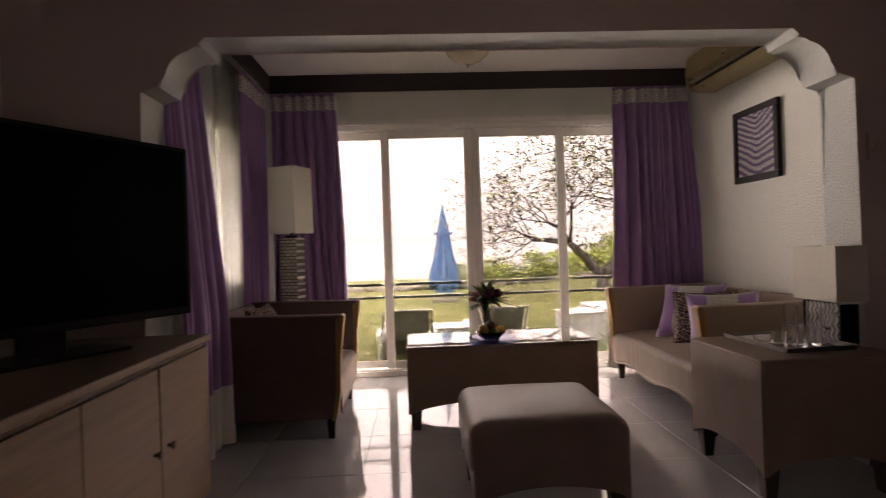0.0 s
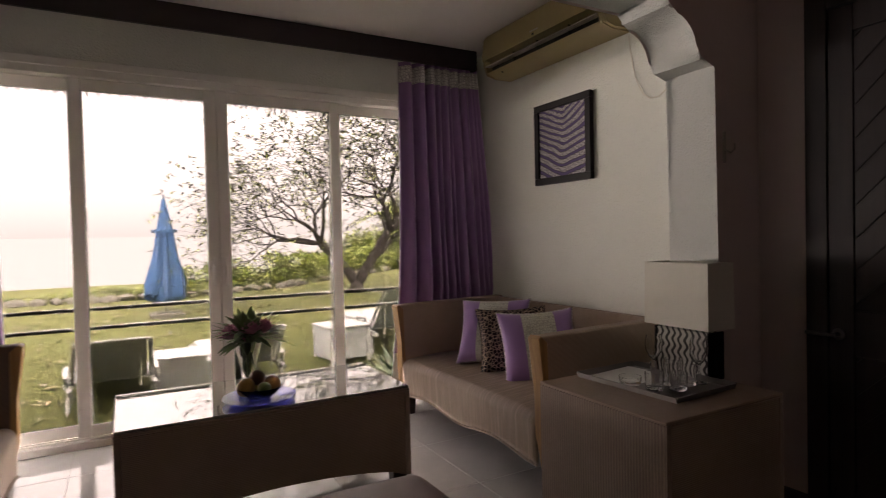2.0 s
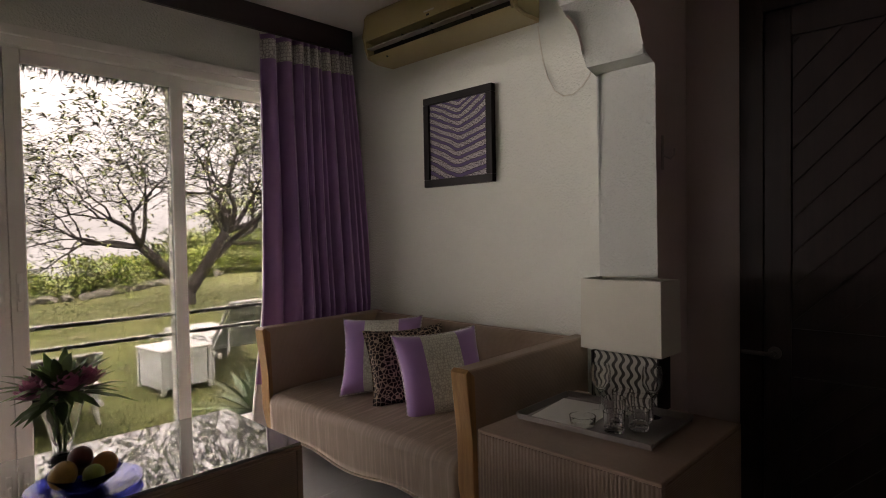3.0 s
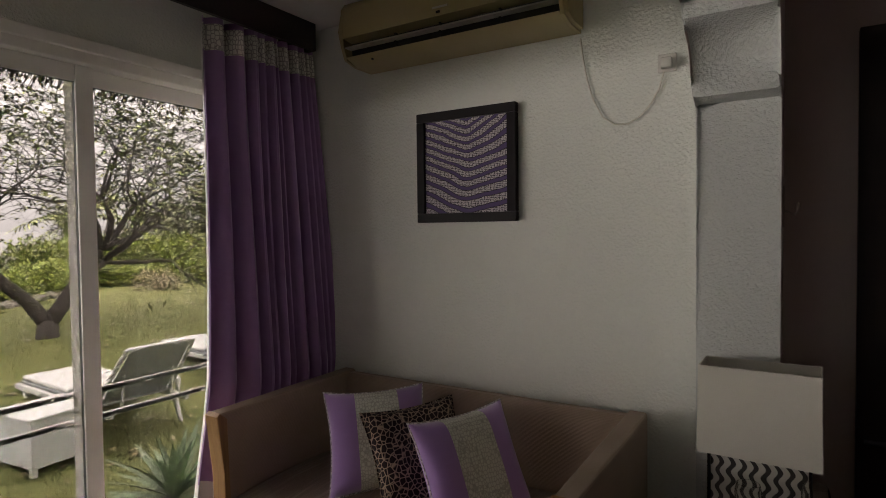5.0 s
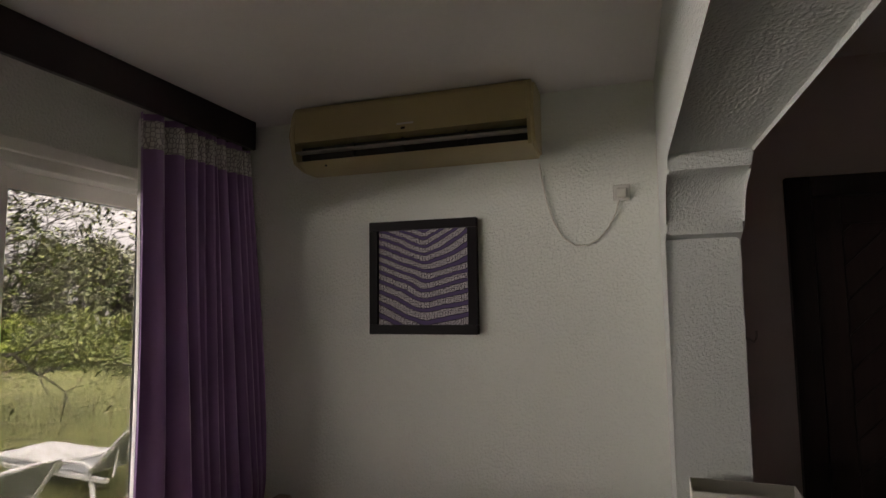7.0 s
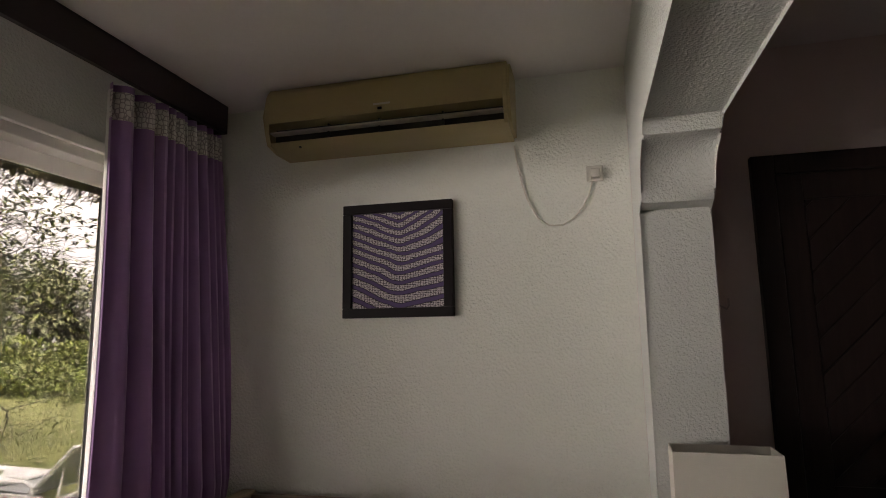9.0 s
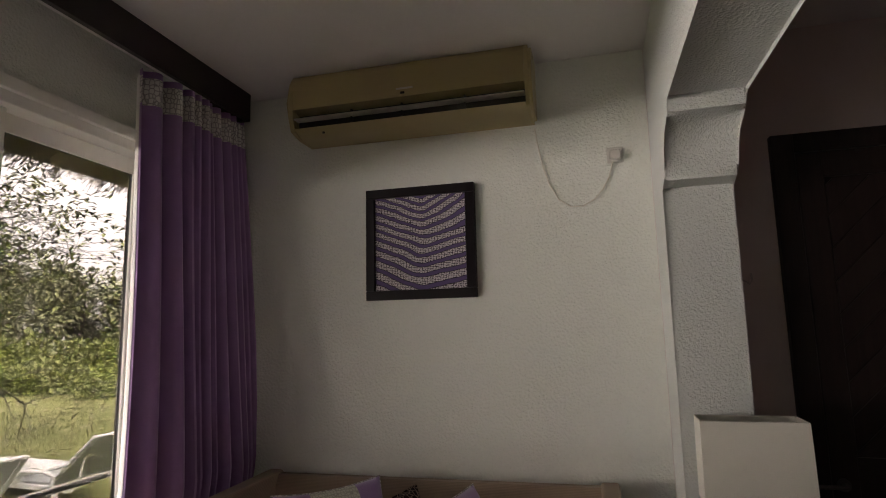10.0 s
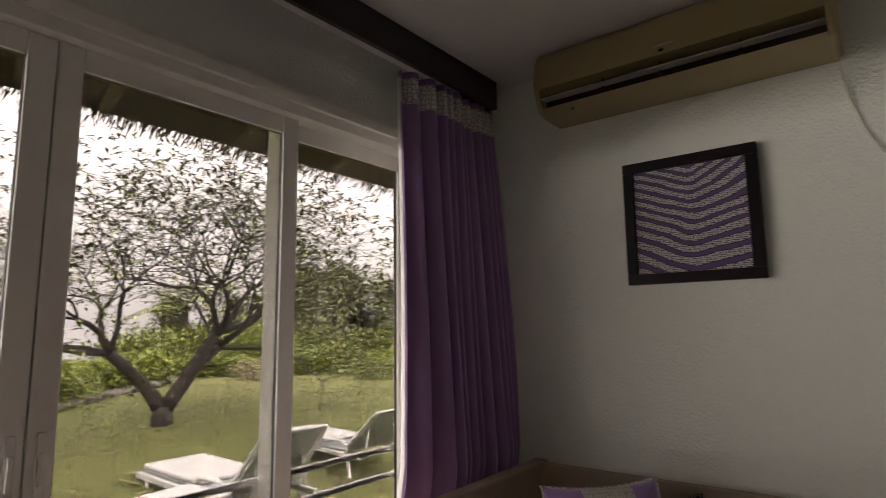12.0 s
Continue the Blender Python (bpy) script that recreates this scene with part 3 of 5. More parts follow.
def curtain(name, m, width, folds, seed, label, flare=0.0, top=2.53, depth=0.045, out=0.0, gather=0.0):
    """Hanging cloth with tightening pleats, patterned band, white hem and lining; x runs along it, y out of the room."""
    rnd = random.Random(seed)
    c = thing(name, m, label, "curtain", "purple window curtains")
    nu, nz = folds * 10, 40
    ph = [rnd.uniform(-0.5, 0.5) for _ in range(folds + 2)]
    amp = [rnd.uniform(0.55, 1.15) for _ in range(folds + 2)]
    wid = np.cumsum([rnd.uniform(0.4, 1.8) * (1.0 + gather * (0.5 - i / folds)) for i in range(folds)])
    wid = np.r_[0, wid / wid[-1]]

    def surf(u, z, off=0.0):
        k = u * folds
        i = min(int(k), folds - 1)
        f = k - i
        x = (wid[i] + (wid[i + 1] - wid[i]) * f) * width
        a = amp[i] * (1 - f) + amp[i + 1] * f
        low = 1 - z / top
        s = math.sin(2 * math.pi * (k + 0.12 * ph[i] * low))
        sharp = math.copysign(abs(s) ** 0.7, s)
        sway = 0.016 * math.sin(2.2 * z + 7 * u + seed) * low
        a *= 1 - 0.45 * low * (0.5 + 0.5 * math.sin(9 * u + seed))
        return Vector((x + 0.012 * math.cos(2 * math.pi * k) * a + sway + (flare * u - 0.75 * out * (1 - u)) * low, depth * a * sharp * (0.75 + 0.3 * low) + 0.022 * low * math.sin(13 * u + 2 * seed + z) + off - out * (low if z > 0.8 else 0.68 - 0.9 * (0.8 - z) * (out < 0.15)), z))

    def sheet(z0, z1, n, off=0.0, thick=0.004):
        bm = bmesh.new()
        rows = [[bm.verts.new(surf(i / nu, z0 + (z1 - z0) * j / n, off)) for i in range(nu + 1)] for j in range(n + 1)]
        back = [[bm.verts.new(surf(i / nu, z0 + (z1 - z0) * j / n, off + thick)) for i in range(nu + 1)] for j in range(n + 1)]
        for j in range(n):
            for i in range(nu):
                bm.faces.new((rows[j][i], rows[j][i + 1], rows[j + 1][i + 1], rows[j + 1][i]))
                bm.faces.new((back[j][i], back[j + 1][i], back[j + 1][i + 1], back[j][i + 1]))
        for j in range(n):
            bm.faces.new((rows[j][0], rows[j + 1][0], back[j + 1][0], back[j][0]))
            bm.faces.new((rows[j][nu], back[j][nu], back[j + 1][nu], rows[j + 1][nu]))
        for i in range(nu):
            bm.faces.new((rows[0][i], back[0][i], back[0][i + 1], rows[0][i + 1]))
            bm.faces.new((rows[n][i], rows[n][i + 1], back[n][i + 1], back[n][i]))
        return bm

    part("drape", sheet(0.37, 2.375, nz), M_PURPLE, c, "purple cotton drape")
    part("patterned_band", sheet(2.375, 2.50, 3), M_BAND, c, "pale patterned band")
    part("heading", sheet(2.50, top, 2), M_PURPLE, c, "pleated heading")
    part("hem", sheet(0.02, 0.37, 6), M_LINING, c, "white hem")
    part("lining", sheet(0.03, 2.50, 12, 0.012, 0.002), M_LINING, c, "white lining")
    return c


curtain("curtain", pose(-0.722, -0.165, 0), 0.665, 11, 4, "gathered purple curtain with pale patterned band, drawn aside", out=0.14, flare=0.12, gather=1.4, depth=0.06)
curtain("curtain", pose(-3.74, -0.15, 0), 0.56, 7, 9, "gathered purple curtain with pale patterned band beside the floor lamp", flare=0.09)
curtain("curtain", pose(-3.79, -0.84, 0, 0, 0, 90), 0.64, 9, 13, "gathered purple curtain in the corner by the side window", depth=0.04)
curtain("curtain", pose(-3.82, -2.18, 0, 0, 0, 90), 0.50, 6, 21, "purple curtain with white hem beside the arch", depth=0.04, out=0.20)

# sheer inner curtain on the side window
for y0, wide in ((-1.80, 0.60), (-1.08, 0.46)):
    sheer = thing("sheer_curtain", pose(-3.875, y0, 0, 0, 0, 90), "white translucent sheer curtain over the side window", "curtain", "sheer curtains")
    bm = bmesh.new()
    cols = []
    for i in range(46):
        u = i / 45
        x, y = u * wide, 0.022 * math.sin(u * 31 + y0) + 0.008 * math.sin(u * 12 + 1)
        cols.append([bm.verts.new((x + 0.01 * math.sin(3 * z + u * 9), y, z)) for z in (0.04, 0.6, 1.2, 1.8, 2.5)])
    for a, b in zip(cols, cols[1:]):
        for k in range(4):
            bm.faces.new((a[k], b[k], b[k + 1], a[k + 1]))
    part("voile", bm, M_SHEER, sheer, "", 80).modifiers.new("thickness", "SOLIDIFY").thickness = 0.001

# ---- upholstered seats ----
def seat_unit(name, m, width, depth, label, category, skin):
    """Boxy seat with high arms, scalloped apron and tapered legs; local x is its width, it faces -y."""
    t = thing(name, m, label, category)
    d, h, aw = depth, 0.763, 0.075
    w = width / 2
    part("backrest", prism([(-0.115, 0.14), (-0.01, 0.14), (-0.002, 0.75), (-0.03, 0.765), (-0.06, 0.762), (-0.085, 0.72)], -w + 0.01, w - 0.01, "x", 0.008), skin, t)
    for s in (-1, 1):
        prof = [(-d + 0.03, 0.13), (-d - 0.005, 0.30), (-d - 0.005, 0.50), (-d - 0.035, h - 0.015), (-d - 0.02, h), (-0.02, h + 0.012), (-0.005, h), (-0.005, 0.13)]
        x0, x1 = sorted((s * w, s * (w - aw)))
        arm = part("arm", prism(prof, x0, x1, "x", 0.012, 3), skin, t, "woven side arm")
        edge = [(-d + 0.022, 0.12), (-d - 0.012, 0.30), (-d - 0.012, 0.50), (-d - 0.045, h - 0.01), (-d - 0.028, h + 0.003), (-d + 0.01, h - 0.03), (-d + 0.012, 0.30), (-d + 0.05, 0.12)]
        part("front_edge", prism(edge, x0 - 0.003, x1 + 0.003, "x", 0.006, 2), M_TRIM, arm, "honey coloured wooden front edge")
    iw = w - aw
    ap = scallop(-iw, iw, 0.30, 0.15, 0.185, 2 if width > 1.3 else 1)
    hem = sorted((x, z) for x, z in ap[2:])
    bm, rows, nx, lip = bmesh.new(), [], 40, 0.055
    for i in range(nx + 1):
        u = -1 + 2 * i / nx
        x = u * (iw - 0.004)
        low = float(np.interp(x, [p[0] for p in hem], [p[1] for p in hem]))
        prof = [(-0.10 - (d - 0.15) * k / 10, 0.385 + 0.018 * math.sin(math.pi * k / 10)) for k in range(10)]
        prof += [(-d + 0.045 - lip * math.sin(a), 0.33 + lip * math.cos(a)) for a in np.linspace(0, math.pi / 2, 7)]
        prof += [(-d - 0.010 + 0.006 * k / 6, 0.33 + (low - 0.33) * k / 6) for k in range(1, 7)]
        rows.append([bm.verts.new((x, y, z + (0.012 * (1 - u ** 4) + 0.004 * noise.noise(Vector((x * 5, y * 5, 1)))) * (z > 0.3))) for y, z in prof])
    for a, b in zip(rows, rows[1:]):
        for k in range(len(a) - 1):
            bm.faces.new((a[k], b[k], b[k + 1], a[k + 1]))
    seat = part("seat", bm, M_SOFA, t, "soft woven seat cover with a scalloped front", 60)
    seat.modifiers.new("thickness", "SOLIDIFY").thickness = 0.012
    part("seat_base", box(-iw + 0.006, iw - 0.006, -d + 0.05, -0.11, 0.20, 0.365), M_LEG, t, "dark seat base")
    line = [(x, -d - 0.006, z - 0.002) for x, z in ap[2:]]
    part("piping", tube(line, 0.006, 6), M_SOFA, t)
    for sx in (-1, 1):
        for y in (-d + 0.06, -0.06):
            part("leg", taper_leg(sx * (w - 0.06), y, 0.15, 0.055, 0.038), M_LEG, t, "dark wooden tapered leg")
    return t


seat_unit("sofa", pose(-0.02, -1.195, 0, 0, 0, -90), 1.61, 0.85, "tan woven two-seat sofa with honey wooden arm edges", "sofa", M_SOFA_SIDE)
seat_unit("armchair", pose(-3.83, -1.185, 0, 0, 0, 90), 1.04, 0.83, "brown woven armchair with high boxy arms", "armchair", M_CHAIR_SHADED)


def cushion(name, m, label, banded, size=0.45, puff=0.08):
    """Square scatter cushion; local y points out of its face."""
    t = thing(name, m, label, "cushion", "scatter cushions")
    n = 22

    def strip(u0, u1, name_, material, lab):
        bm = bmesh.new()
        for side in (1, -1):
            rows = []
            for i in range(n + 1):
                row = []
                for j in range(n + 1):
                    u, v = u0 + (u1 - u0) * i / n, -1 + 2 * j / n
                    pinch = 1 - 0.10 * (1 - u * u) * abs(v) ** 3
                    pinch2 = 1 - 0.10 * (1 - v * v) * abs(u) ** 3
                    th = puff * max(0.0, (1 - u ** 4) * (1 - v ** 4)) ** 0.55
                    th += 0.004 * noise.noise(Vector((u * 3, v * 3, side + size)))*(1-u**4)*(1-v**4)
                    row.append(bm.verts.new((u * pinch2 * size / 2, side * th, v * pinch * size / 2)))
                rows.append(row)
            for i in range(n):
                for j in range(n):
                    bm.faces.new((rows[i][j], rows[i + 1][j], rows[i + 1][j + 1], rows[i][j + 1]))
        bmesh.ops.remove_doubles(bm, verts=bm.verts, dist=0.0005)
        part(name_, bm, material, t, lab, 80)

    if banded:
        strip(-1, -0.42, "side_panel", M_PURPLE_CUSHION, "purple satin side")
        strip(-0.42, 0.42, "middle_panel", M_CUSHION_BAND, "pale embroidered middle")
        strip(0.42, 1, "side_panel", M_PURPLE_CUSHION, "purple satin side")
    else:
        strip(-1, 1, "cover", M_LEOPARD, "animal print cover")
    ring = []
    for k in range(80):
        q = k / 80 * 4
        s, f = int(q), (q - int(q)) * 2 - 1
        u, v = [(f, -1), (1, f), (-f, 1), (-1, -f)][s]
        ring.append((u * (1 - 0.10 * (1 - v * v) * abs(u) ** 3) * size / 2, 0, v * (1 - 0.10 * (1 - u * u) * abs(v) ** 3) * size / 2))
    ring.append(ring[0])
    part("piping", tube(ring, 0.0045, 6), M_BAND if banded else M_LEOPARD, t, "corded edge")
    return t


def on_sofa(x, y, z, yaw, lean, roll=0):
    return Matrix.Translation((x, y, z)) @ Euler((0, 0, radians(yaw))).to_matrix().to_4x4() @ Euler((radians(lean), 0, 0)).to_matrix().to_4x4() @ Euler((0, radians(roll), 0)).to_matrix().to_4x4()


cushion("cushion", on_sofa(-0.437, -0.94, 0.604, -46, -34, -2), "purple cushion with pale embroidered middle leaning on the sofa back", True, 0.46)
cushion("cushion", on_sofa(-0.444, -1.166, 0.575, -31, -30, -2.5), "dark animal print cushion between two purple ones", False, 0.44, 0.065)
cushion("cushion", on_sofa(-0.437, -1.412, 0.568, -27, -26, -3), "purple and white cushion leaning on the others", True, 0.46)
cushion("cushion", on_sofa(-3.58, -1.05, 0.60, 80, -25), "animal print cushion on the armchair", False, 0.38, 0.06)

# ---- woven tables ----
def woven_table(name, m, sx, sy, h, label, category, glass):
    t = thing(name, m, label, category)
    a, b = sx / 2, sy / 2
    top = h - (0.012 if glass else 0.0)
    part("top", box(-a, a, -b, b, top - 0.014, top, 0.005), M_WICKER, t, "woven table top")
    leg = 0.13
    for s in (-1, 1):
        part("side_panel", prism(scallop(-a + 0.0255, a - 0.0255, top - 0.014, leg - 0.02, leg + 0.055), s * b - 0.012 - s * 0.0125, s * b + 0.012 - s * 0.0125, "y", 0.003), M_WICKER, t, "woven long side")
        part("end_panel", prism(scallop(-b + 0.0005, b - 0.0005, top - 0.014, leg - 0.02, leg + 0.055), s * a - 0.012 - s * 0.0125, s * a + 0.012 - s * 0.0125, "x", 0.003), M_WICKER_END, t, "vertically ribbed woven end")
        for r in (-1, 1):
            part("leg", taper_leg(s * (a - 0.05), r * (b - 0.05), leg + 0.02, 0.075, 0.05), M_LEG, t, "dark wooden leg")
    if glass:
        part("glass_top", box(-a + 0.004, a - 0.004, -b + 0.004, b - 0.004, h - 0.012, h, 0.003), M_TOPGLASS, t, "reflecting glass top")
    return t


woven_table("coffee_table", pose(-1.98, -1.307, 0), 1.215, 0.608, 0.53, "woven coffee table with reflecting glass top", "coffee table", True)
woven_table("side_table", pose(-0.722, -2.483, 0), 0.636, 0.636, 0.618, "brown woven cube side table beside the sofa", "side table", False)

ott = thing("ottoman", pose(-2.0, -2.66, 0), "brown ribbed vinyl ottoman with padded top", "ottoman")
bm = box(-0.325, 0.325, -0.34, 0.34, 0.27, 0.455)
bmesh.ops.subdivide_edges(bm, edges=bm.edges[:], cuts=19, use_grid_fill=True)
R_PAD = 0.065
for v in bm.verts:
    core = Vector((max(-0.26, min(0.26, v.co.x)), max(-0.275, min(0.275, v.co.y)), min(0.39, v.co.z)))
    away = v.co - core
    if v.co.z < 0.39:
        core.z = v.co.z
        away.z = 0
    if away.length > 1e-6:
        v.co = core + away.normalized() * R_PAD
    if v.co.z > 0.40:
        v.co.z += 0.022 * (1 - (v.co.x / 0.33) ** 2) * (1 - (v.co.y / 0.345) ** 2)
part("pad", bm, M_OTTOMAN, ott, "padded ribbed top", 60)
for s in (-1, 1):
    part("side_panel", prism(scallop(-0.31, 0.31, 0.28, 0.13, 0.20), s * 0.315 - 0.012, s * 0.315 + 0.012, "y", 0.003), M_OTTOMAN, ott)
    part("end_panel", prism(scallop(-0.302, 0.302, 0.28, 0.13, 0.20), s * 0.30 - 0.012, s * 0.30 + 0.012, "x", 0.003), M_OTTOMAN, ott)
    for r in (-1, 1):
        part("leg", taper_leg(s * 0.265, r * 0.28, 0.16, 0.065, 0.045), M_LEG, ott, "dark wooden leg")

# ---- lamps ----
def box_shade(a, b, a2, b2, z0, z1, t=0.004):
    """Open tapered box of fabric."""
    bm = bmesh.new()
    ring = lambda x, y, z: [bm.verts.new((sx * x, sy * y, z)) for sx, sy in ((-1, -1), (1, -1), (1, 1), (-1, 1))]
    o0, o1, i1, i0 = ring(a, b, z0), ring(a2, b2, z1), ring(a2 - t, b2 - t, z1), ring(a - t, b - t, z0)
    for p, q in ((o0, o1), (o1, i1), (i1, i0), (i0, o0)):
        for k in range(4):
            bm.faces.new((p[k], p[(k + 1) % 4], q[(k + 1) % 4], q[k]))
    return bm


lamp = thing("table_lamp", pose(-0.438, -2.416, 0.618, 0, 0, 88), "table lamp with white box shade and zebra carved base", "table lamp")
part("base", box(-0.13, 0.13, -0.04, 0.04, 0.0, 0.192, 0.004), M_ZEBRA, lamp, "black and white zebra carved block")
for x in (-0.138, 0.131):
    part("side_edge", box(x, x + 0.008, -0.047, 0.047, 0.0, 0.195, 0.002), M_BLACK, lamp, "black side edge")
part("neck", lathe([(0, 0.192), (0.022, 0.192), (0.022, 0.225), (0.010, 0.23), (0.010, 0.33), (0, 0.33)], 16), M_BLACK, lamp)
part("shade", box_shade(0.164, 0.080, 0.161, 0.077, 0.207, 0.477), M_SHADE, lamp, "white fabric box shade")
bm = tube([(-0.15, 0, 0.33), (0.15, 0, 0.33)], 0.002, 6)
join(bm, tube([(0, -0.077, 0.33), (0, 0.077, 0.33)], 0.002, 6))
part("shade_spider", bm, M_CHROME, lamp)

fl = thing("floor_lamp", pose(-3.505, -0.52, 0, 0, 0, -24), "tall floor lamp with white box shade and patterned column", "floor lamp")
part("foot", box(-0.13, 0.13, -0.13, 0.13, 0, 0.03, 0.004), M_BLACK, fl)
part("column", box(-0.082, 0.082, -0.055, 0.055, 0.03, 1.265, 0.004), M_MOSAIC, fl, "zebra striped column")
part("neck", lathe([(0, 1.265), (0.05, 1.265), (0.05, 1.285), (0.012, 1.29), (0.012, 1.42), (0, 1.42)], 16), M_BLACK, fl)
part("shade", box_shade(0.125, 0.125, 0.12, 0.12, 1.30, 1.83), M_SHADE, fl, "tall white fabric shade")

cl = thing("ceiling_light", pose(-2.07, -0.90, CEIL), "round cream glass ceiling light with brass finial", "ceiling light")
part("bowl", lathe([(0, -0.135), (0.05, -0.128), (0.11, -0.10), (0.155, -0.055), (0.175, -0.012), (0.175, -0.006), (0.165, -0.006), (0.0, -0.02)], 36), M_OPAL, cl, "cream marbled glass bowl")
part("canopy", lathe([(0, -0.03), (0.12, -0.03), (0.13, -0.001), (0, -0.001)], 28), M_CHROME, cl)
part("finial", lathe([(0, -0.165), (0.008, -0.16), (0.012, -0.15), (0.006, -0.142), (0.012, -0.134), (0, -0.13)], 14), M_CHROME, cl)

# ---- air conditioner, cable, socket, picture ----
ac = thing("air_conditioner", pose(0, -1.15, 2.352) @ Matrix.Diagonal((1.12, 1, 0.885, 1)), "yellowed split air conditioner high on the wall", "air conditioner")
bm = bmesh.new()
AW = 0.585
body = [(-0.002, 0.0), (-0.12, 0.0), (-0.198, 0.035), (-0.150, 0.050), (-0.150, 0.125), (-0.213, 0.135), (-0.215, 0.175), (-0.208, 0.298), (-0.185, 0.336), (-0.15, 0.344), (-0.002, 0.344)]
loops = [[bm.verts.new((x, y, z)) for x, z in body] for y in (-AW + 0.031, AW - 0.031)]
for i in range(len(body)):
    j = (i + 1) % len(body)
    bm.faces.new((loops[0][i], loops[0][j], loops[1][j], loops[1][i]))
bm.faces.new(loops[0])
bm.faces.new(loops[1])
part("body", bm, M_AC, ac, "yellowed plastic body", 30)
cap = [(-0.002, 0.0), (-0.12, 0.0), (-0.188, 0.022), (-0.210, 0.09), (-0.216, 0.175), (-0.208, 0.298), (-0.185, 0.336), (-0.15, 0.344), (-0.002, 0.344)]
for s in (-1, 1):
    y0, y1 = sorted((s * AW, s * (AW - 0.030)))
    bm = bmesh.new()
    l0 = [bm.verts.new((x, y0, z)) for x, z in cap]
    l1 = [bm.verts.new((x, y1, z)) for x, z in cap]
    bm.faces.new(l0)
    bm.faces.new(l1)
    for i in range(len(cap)):
        j = (i + 1) % len(cap)
        bm.faces.new((l0[i], l0[j], l1[j], l1[i]))
    bmesh.ops.bevel(bm, geom=[e for e in bm.edges if all(abs(v.co.y - s * AW) < 1e-4 for v in e.verts)], offset=0.014, segments=3, affect="EDGES")
    part("end_cap", bm, M_AC, ac, "", 40)
# near-black strip at the back of the slot paints its inner shade
part("outlet", box(-0.155, -0.148, -AW + 0.032, AW - 0.032, 0.051, 0.124), M_AC_DARK, ac, "dark strip for the shade inside the air outlet", None)
part("vane", box(-0.208, -0.165, -AW + 0.034, AW - 0.034, 0.082, 0.090, 0.002), M_AC_VANE, ac, "pale louvre blade")
for y in (-0.28, 0.02, 0.27):
    part("divider", box(-0.175, -0.15, y - 0.004, y + 0.004, 0.052, 0.123), M_AC_DARK, ac)
for k in range(7):
    part("grille_rib", box(-0.2135 + k * 0.0022, -0.205, -AW + 0.075, -0.18, 0.203 + k * 0.013, 0.208 + k * 0.013, 0.001), M_AC, ac)
part("badge", box(-0.2165, -0.21, -0.05, 0.03, 0.172, 0.182, 0.001), M_AC_VANE, ac, "small maker's badge without lettering")
part("sensor", box(-0.2165, -0.21, -0.01, 0.01, 0.148, 0.160, 0.001), M_BLACK, ac, "small dark sensor window")
part("drain_screw", lathe([(0, 0), (0.006, 0), (0.006, 0.008), (0, 0.008)], 10), M_AC_DARK, ac).location = (-0.16, 0.42, 0.012)

cable = thing("power_cable", pose(0, 0, 0), "white power cable hanging in a loop on the wall", "cable")
sag = [(-1.72, 2.33), (-1.73, 2.25), (-1.748, 2.15), (-1.775, 2.06), (-1.815, 1.985), (-1.865, 1.95), (-1.92, 1.948), (-1.97, 1.975), (-2.01, 2.02), (-2.04, 2.075), (-2.06, 2.145)]
pts = [(-0.010, y, z) for y, z in sag]
part("cord", tube(pts, 0.0034, 8), M_CABLE, cable)
socket = thing("wall_socket", pose(-0.001, -2.07, 2.17), "small grey wall socket with plug", "socket")
part("plate", box(-0.012, 0, -0.036, 0.036, -0.036, 0.036, 0.005), M_SOCKET, socket)
part("plug", box(-0.045, -0.012, -0.022, 0.022, -0.026, 0.016, 0.007), M_SOCKET, socket)

pic = thing("picture", pose(-0.002, -1.157, 1.829), "square dot painting with black frame on the wall", "picture")
W = 0.27
bm = box(-0.035, 0, -W, W, W - 0.045, W, 0.004)
box(-0.035, 0, -W, W, -W, -W + 0.045, 0.004, bm=bm)
box(-0.035, 0, -W, -W + 0.045, -W + 0.045, W - 0.045, 0.004, bm=bm)
box(-0.035, 0, W - 0.045, W, -W + 0.045, W - 0.045, 0.004, bm=bm)
part("frame", bm, M_BLACK, pic, "black wooden frame")
part("canvas", box(-0.022, -0.004, -W + 0.04, W - 0.04, -W + 0.04, W - 0.04), M_ART, pic, "dot painting in purple, black and white waves", None)

# ---- things on the tables ----
vase = thing("flower_vase", pose(-2.02, -1.16, 0.53), "clear glass vase with pink flowers and green leaves", "vase")
part("vase_glass", lathe([(0, 0), (0.042, 0), (0.045, 0.008), (0.028, 0.03), (0.032, 0.07), (0.050, 0.14), (0.068, 0.20), (0.065, 0.20), (0.047, 0.14), (0.029, 0.07), (0.02, 0.035), (0, 0.03)], 28), M_GLASS, vase, "flared clear glass")
rnd = random.Random(5)


def leaf_into(verts, faces, base, d, length, width, droop=0.3, seg=3):
    """A pointed, folded and drooping leaf."""
    d = d.normalized()
    side = d.cross(Vector((0, 0, 1)))
    if side.length < 1e-3:
        side = Vector((1, 0, 0))
    side.normalize()
    up = side.cross(d)
    i0 = len(verts)
    for k in range(seg + 1):
        u = k / seg
        c = base + d * length * u + Vector((0, 0, -droop * length * u * u))
        w = width * math.sin(math.pi * min(0.97, 0.12 + 0.88 * u)) * 0.5
        verts += [c - side * w + up * w * 0.3, c, c + side * w + up * w * 0.3]
    for k in range(seg):
        a = i0 + 3 * k
        faces += [(a, a + 1, a + 4, a + 3), (a + 1, a + 2, a + 5, a + 4)]


